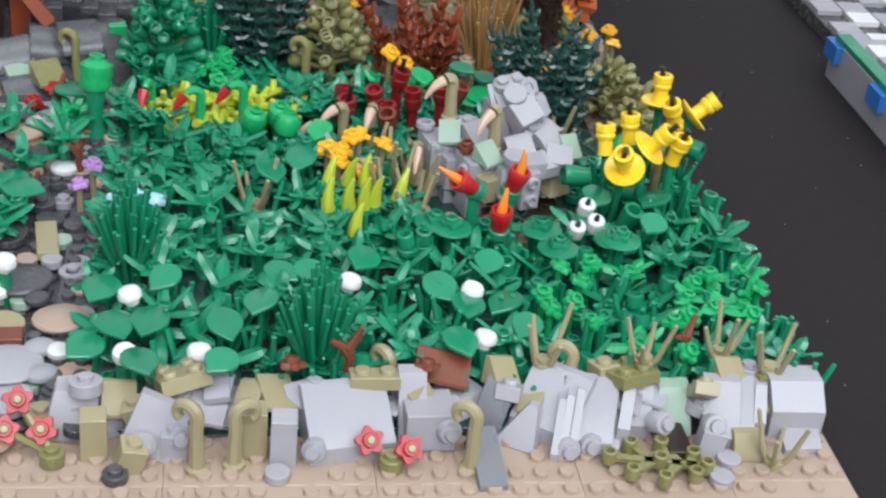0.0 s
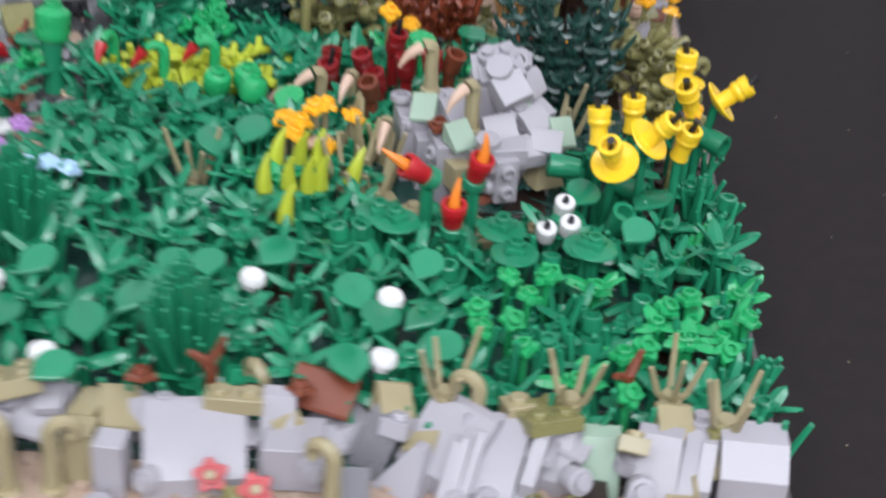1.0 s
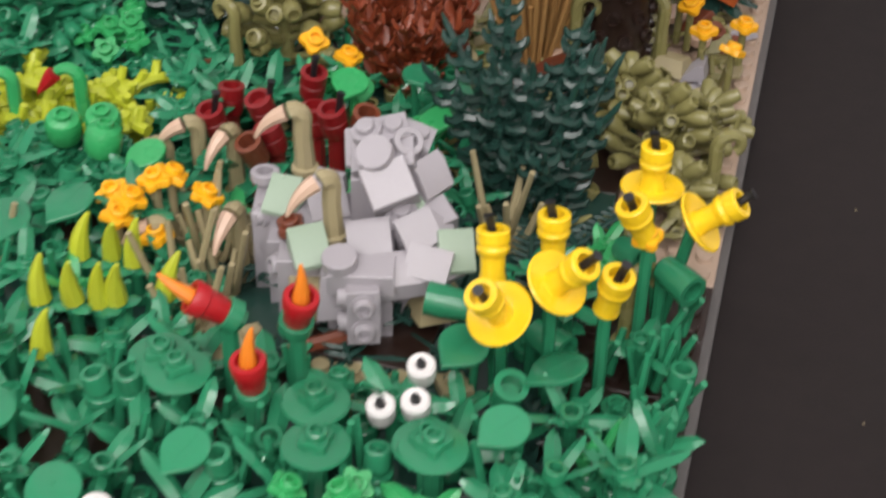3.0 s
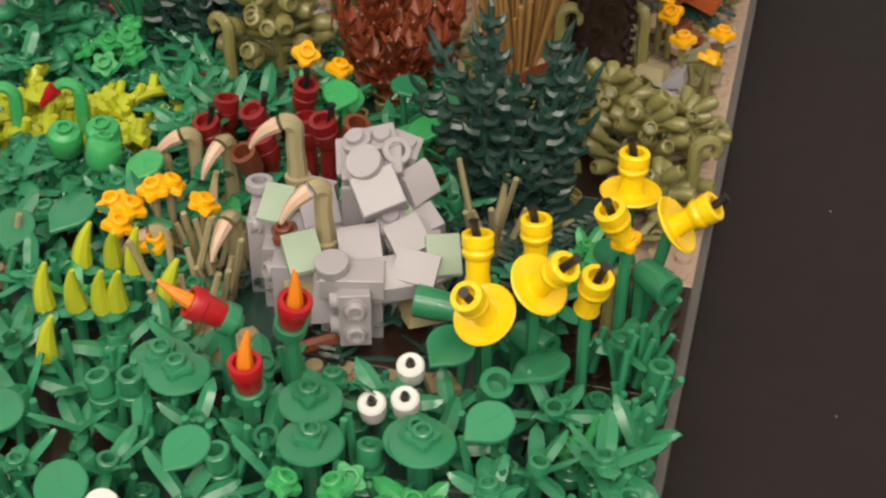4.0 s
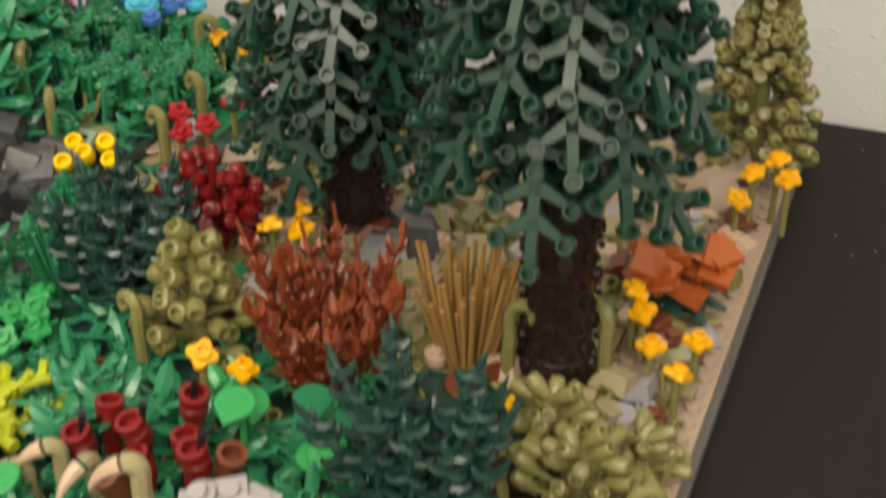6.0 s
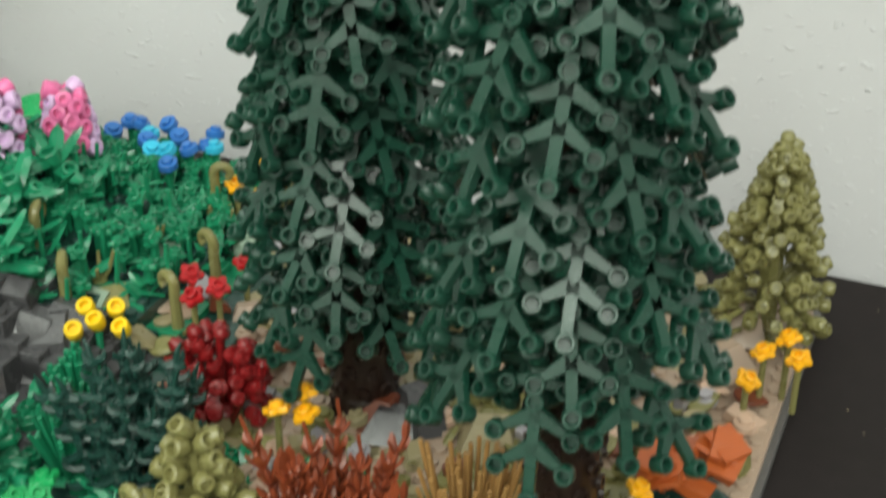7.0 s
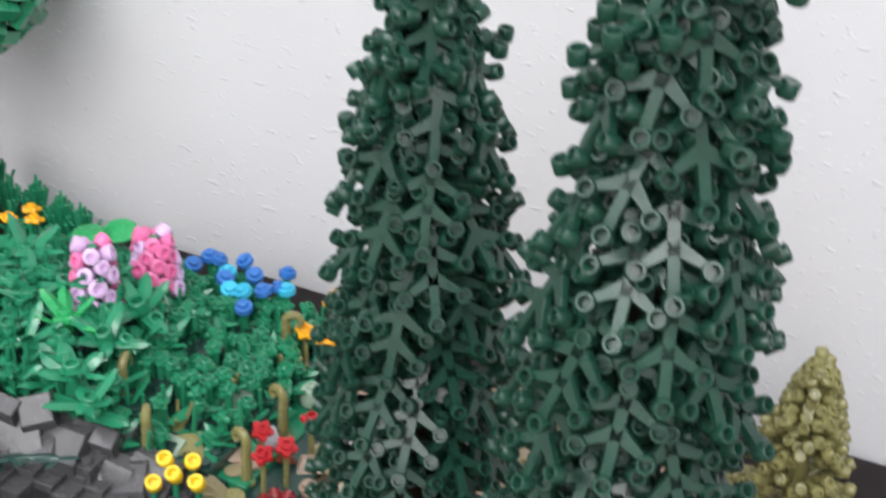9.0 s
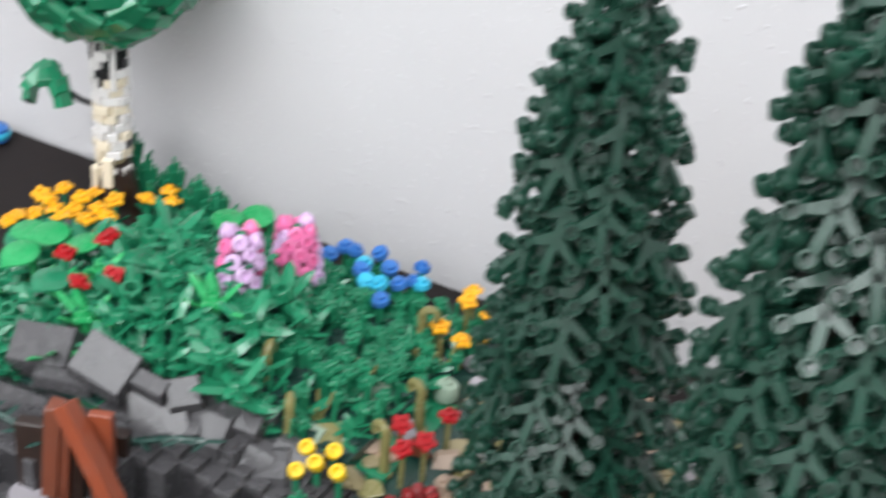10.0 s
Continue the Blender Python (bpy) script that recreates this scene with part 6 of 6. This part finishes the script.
def bloom_column(label, mat, mat2, p, h, seed):
    x, y, z = p
    z0 = ground(x, y)
    t = thing("bloom_column", label, "flower", x, y, z0)
    rng = random.Random(seed)
    part("stem", stem(GREEN, max(3, z - z0 + h * 0.5), 2.0), t)
    for k in range(34):
        a = 137.5 * k
        s = k / 33
        q = Vector((math.cos(radians(a)) * (8.6 - 4.6 * s), math.sin(radians(a)) * (8.6 - 4.6 * s), z - z0 - h * 0.5 + h * s))
        part("blossom", shared("blossom", mat if k % 4 else mat2, lambda g: g.lathe([(1.8, -1), (2.4, 0), (2.9, 0.8), (2.9, 3.0), (2.2, 3.4), (1.4, 3.4), (1.3, 2), (0.1, 2)], 10)), t, aim(q, (math.cos(radians(a)), math.sin(radians(a)), 0.35), 0, rng.uniform(1.15, 1.45)))


bloom_column("lilac bloom of small hollow studs with pink ones", LILAC, PINK, (-302, 410, 68), 36, 1)
bloom_column("deep pink bloom of small hollow studs", PINK, LILAC, (-301, 451, 58), 24, 2)
for p in ((-306, 488, 34), (-296, 494, 36), (-285, 482, 36), (-286, 503, 34), (-276, 494, 34), (-265, 484, 34), (-261, 491, 33), (-265, 505, 32), (-264, 465, 36), (-301, 495, 36)):
    stemmed("blue_flower", "round blue flower stud on a green stem", "flower", round_plate(BLUE, 4.2, 3.2), BLUE, p, GREEN, "blue flowers", wob(0.4), 1.8, "head")
for p in ((-278, 475, 36), (-271, 477, 36), (-257, 491, 33), (-286, 487, 36)):
    stemmed("azure_flower", "round azure flower stud on a green stem", "flower", round_plate(AZURE, 4.2, 3.2), AZURE, p, GREEN, "blue flowers", wob(0.4), 1.8, "head")
flowers("amber_flower", "amber flower plate at the foot of the birch", AMBER, [(-460, 461, 28), (-455, 472, 28), (-443, 451, 30), (-434, 455, 30), (-439, 477, 28), (-427, 478, 28), (-447, 442, 30), (-452, 435, 30), (-424, 452, 30), (-417, 460, 30), (-415, 488, 28), (-411, 501, 28), (-403, 493, 28)], 5, GREEN, "birch flowers", 0.5, 5.2)
flowers("amber_flower", "amber flower plate at the foot of the birch", AMBER, [(-446, 451, 34), (-437, 465, 32), (-430, 442, 34), (-452, 430, 30), (-423, 461, 32)], 5, GREEN, "birch flowers", 0.5, 5.2)
flowers("red_flower", "red flower plate above broad leaves on the hill", RED, [(-375, 384, 62), (-373, 412, 58), (-373, 406, 58), (-351, 365, 66), (-343, 377, 66)], 4, GREEN, "hill red flowers", 0.4, 5.2)
for p in ((-396, 398, 56), (-393, 376, 58), (-379, 400, 56), (-345, 398, 60), (-363, 362, 62), (-361, 482, 36), (-353, 496, 34), (-410, 399, 52)):
    leaf_thing(p, BRIGHT if RNG.random() < 0.7 else GREEN, 8.6, (RNG.uniform(-0.4, 0.4), -0.8))
for (x, y), h in (((-431, 508), 26), ((-418, 514), 26), ((-397, 507), 26), ((-386, 508), 22), ((-451, 521), 30)):
    t = thing("grass_tuft", "fine upright green grass tuft on the hill", "grass", x, y, ground(x, y), "hill grass")
    for s in range(2):
        part("clump", tuft_blades(GREEN, 15, h, 10, s + 1), t, TM(0, 0, 0, 0, 0, 50 * s))

# ---- the birch ----
x, y = -437, 490
z0 = ground(x, y)
birch = thing("birch_tree", "birch with a white and black trunk and green crown", "tree", x, y, z0)
part("root", Geo().lathe([(19, 0), (15, 6), (12.5, 14), (11, 24), (8.5, 32)], 10).mesh("root", DBROWN), birch, None, "dark brown root flare")
trunk = part("trunk", Geo().lathe([(6.4, 20), (6.0, 112)], 12).mesh("trunk", DTAN), birch, None, "trunk core between the bark bricks")
rng = random.Random(81)
for k in range(17):
    for i in range(7):
        z = 26 + k * 4.9
        if k < 2 and (i * 5 + k) % 3:
            continue
        a = 360 / 7 * (i + 0.5 * (k % 2)) + rng.uniform(-5, 5)
        high = k > 9
        dark = (i + k // 2) % 2 == 0 if high else rng.random() < 0.05
        mat = BLACK if dark else (WHITE if rng.random() < 0.6 else CREAM)
        w = rng.choice((5.0, 6.4, 7.4))
        part("bark_brick", shared(f"bark_brick_{w}", mat, lambda g: g.box(w, 4.0, 4.7, None, 0.4)), trunk,
             TM(math.cos(radians(a)) * (7.2 + rng.uniform(-0.9, 0.9)), math.sin(radians(a)) * (7.2 + rng.uniform(-0.9, 0.9)), z, 0, 0, a + 90))
for i in range(6):
    a = 60 * i + 20
    part("bark_rod", stem(WHITE, 34, 1.7), trunk, TM(math.cos(radians(a)) * 8.6, math.sin(radians(a)) * 8.6, 74))
for a, z in ((250, 15), (292, 21)):
    part("bark_brick", shared("bark_long", CREAM, lambda g: g.box(5.2, 4.4, 16, None, 0.4)), trunk, TM(math.cos(radians(a)) * 9.4, math.sin(radians(a)) * 9.4, z, 0, 0, a + 90))
crown = part("crown", Geo().lathe([(8, 104), (32, 120), (40, 145), (32, 168), (10, 185)], 14).mesh("crown", DGREEN), birch, None, "dense green crown of curved bricks")
for k in range(210):
    s = 1 - 2 * (k + 0.5) / 210
    a = 137.508 * k
    d = Vector((math.sqrt(1 - s * s) * math.cos(radians(a)), math.sqrt(1 - s * s) * math.sin(radians(a)), s))
    q = Vector((d.x * 46, d.y * 46, 147 + d.z * 42)) * rng.uniform(0.94, 1.04)
    part("leaf_brick", shared("leaf_brick", GREEN, lambda g: g.box(15, 11, 5.5, None, 0.5, top=(-7.5, 7.5, -2.5, 4.5))), crown, aim(q - d * 3, d + Vector((rng.uniform(-0.3, 0.3), rng.uniform(-0.3, 0.3), rng.uniform(-0.3, 0.3))), rng.uniform(0, 360)))
side = part("side_branch", Geo().tube([(-6, -2, 61), (-16, -4, 62), (-26, -4, 65)], [1.6, 1.6, 1.4], 8).mesh("side_branch", BLACK), birch)
for k in range(6):
    b = radians(20 + 32 * k)
    d = Vector((math.cos(b), -0.35, math.sin(b)))
    part("side_leaf", shared("leaf_brick", GREEN, lambda g: g.box(15, 11, 5.5, None, 0.5, top=(-7.5, 7.5, -2.5, 4.5))), side, aim(Vector((-34, -4, 62)) + d * 8.5, d, 90 + 8 * k))

# ---- neighbouring displays on the table ----
nb = thing("neighbour_model", "grey and white brick model with green and blue edging", "model", 190, 300, 0)
part("base", Geo().box(130, 180, 22, T(0, -46, 0), 0.5).mesh("base", GREY), nb, TM(-4, 0, 0), "light grey brick wall base")
part("deck", Geo().box(120, 150, 9, T(0, 120, 0), 0.5).mesh("deck", DGREY), nb, TM(8, 0, 0), "dark grey deck")
for k in range(14):
    part("edge_plate", shared("edge_green", GREEN, lambda g: g.box(7.9, 15.8, 3.2, None, 0.2)), nb, TM(-65, 34 - 16 * k, 22), "green edge plate") if k < 10 else None
for k in range(3):
    part("corner_brick", shared("corner_blue", BLUE, lambda g: g.box(8, 16, 9.6, None, 0.2)), nb, TM(-68.2, 38 - 60 * k, 12.2), "blue brick")
for i in range(7):
    for j in range(9):
        if (i + j) % 3:
            part("tile", shared("deck_tile", WHITE if (i * j) % 2 else GREY, lambda g: g.box(15, 15, 3.2, None, 0.2)), nb, TM(-44 + 16 * i, 54 + 16 * j, 9.05))
for i in range(6):
    for j in range(10):
        part("tile", shared("top_tile", WHITE if (i + j) % 2 else GREY, lambda g: g.box(15.6, 15.6, 3.2, None, 0.2)), nb, TM(-50 + 16 * i, -124 + 16 * j, 22.05))
x, y = -556, 529
t = thing("blue_striped_ball", "small blue striped round ornament on the table", "ornament", x, y, 0)
part("body", Geo().lathe([(3, 0), (7, 2), (8, 6), (7, 10), (3, 12)], 18).mesh("body", BLUE), t)
part("stripe", Geo().lathe([(7.8, 4), (8.4, 5), (8.4, 7), (7.8, 8)], 18).mesh("stripe", AZURE), t, None, "azure stripe")
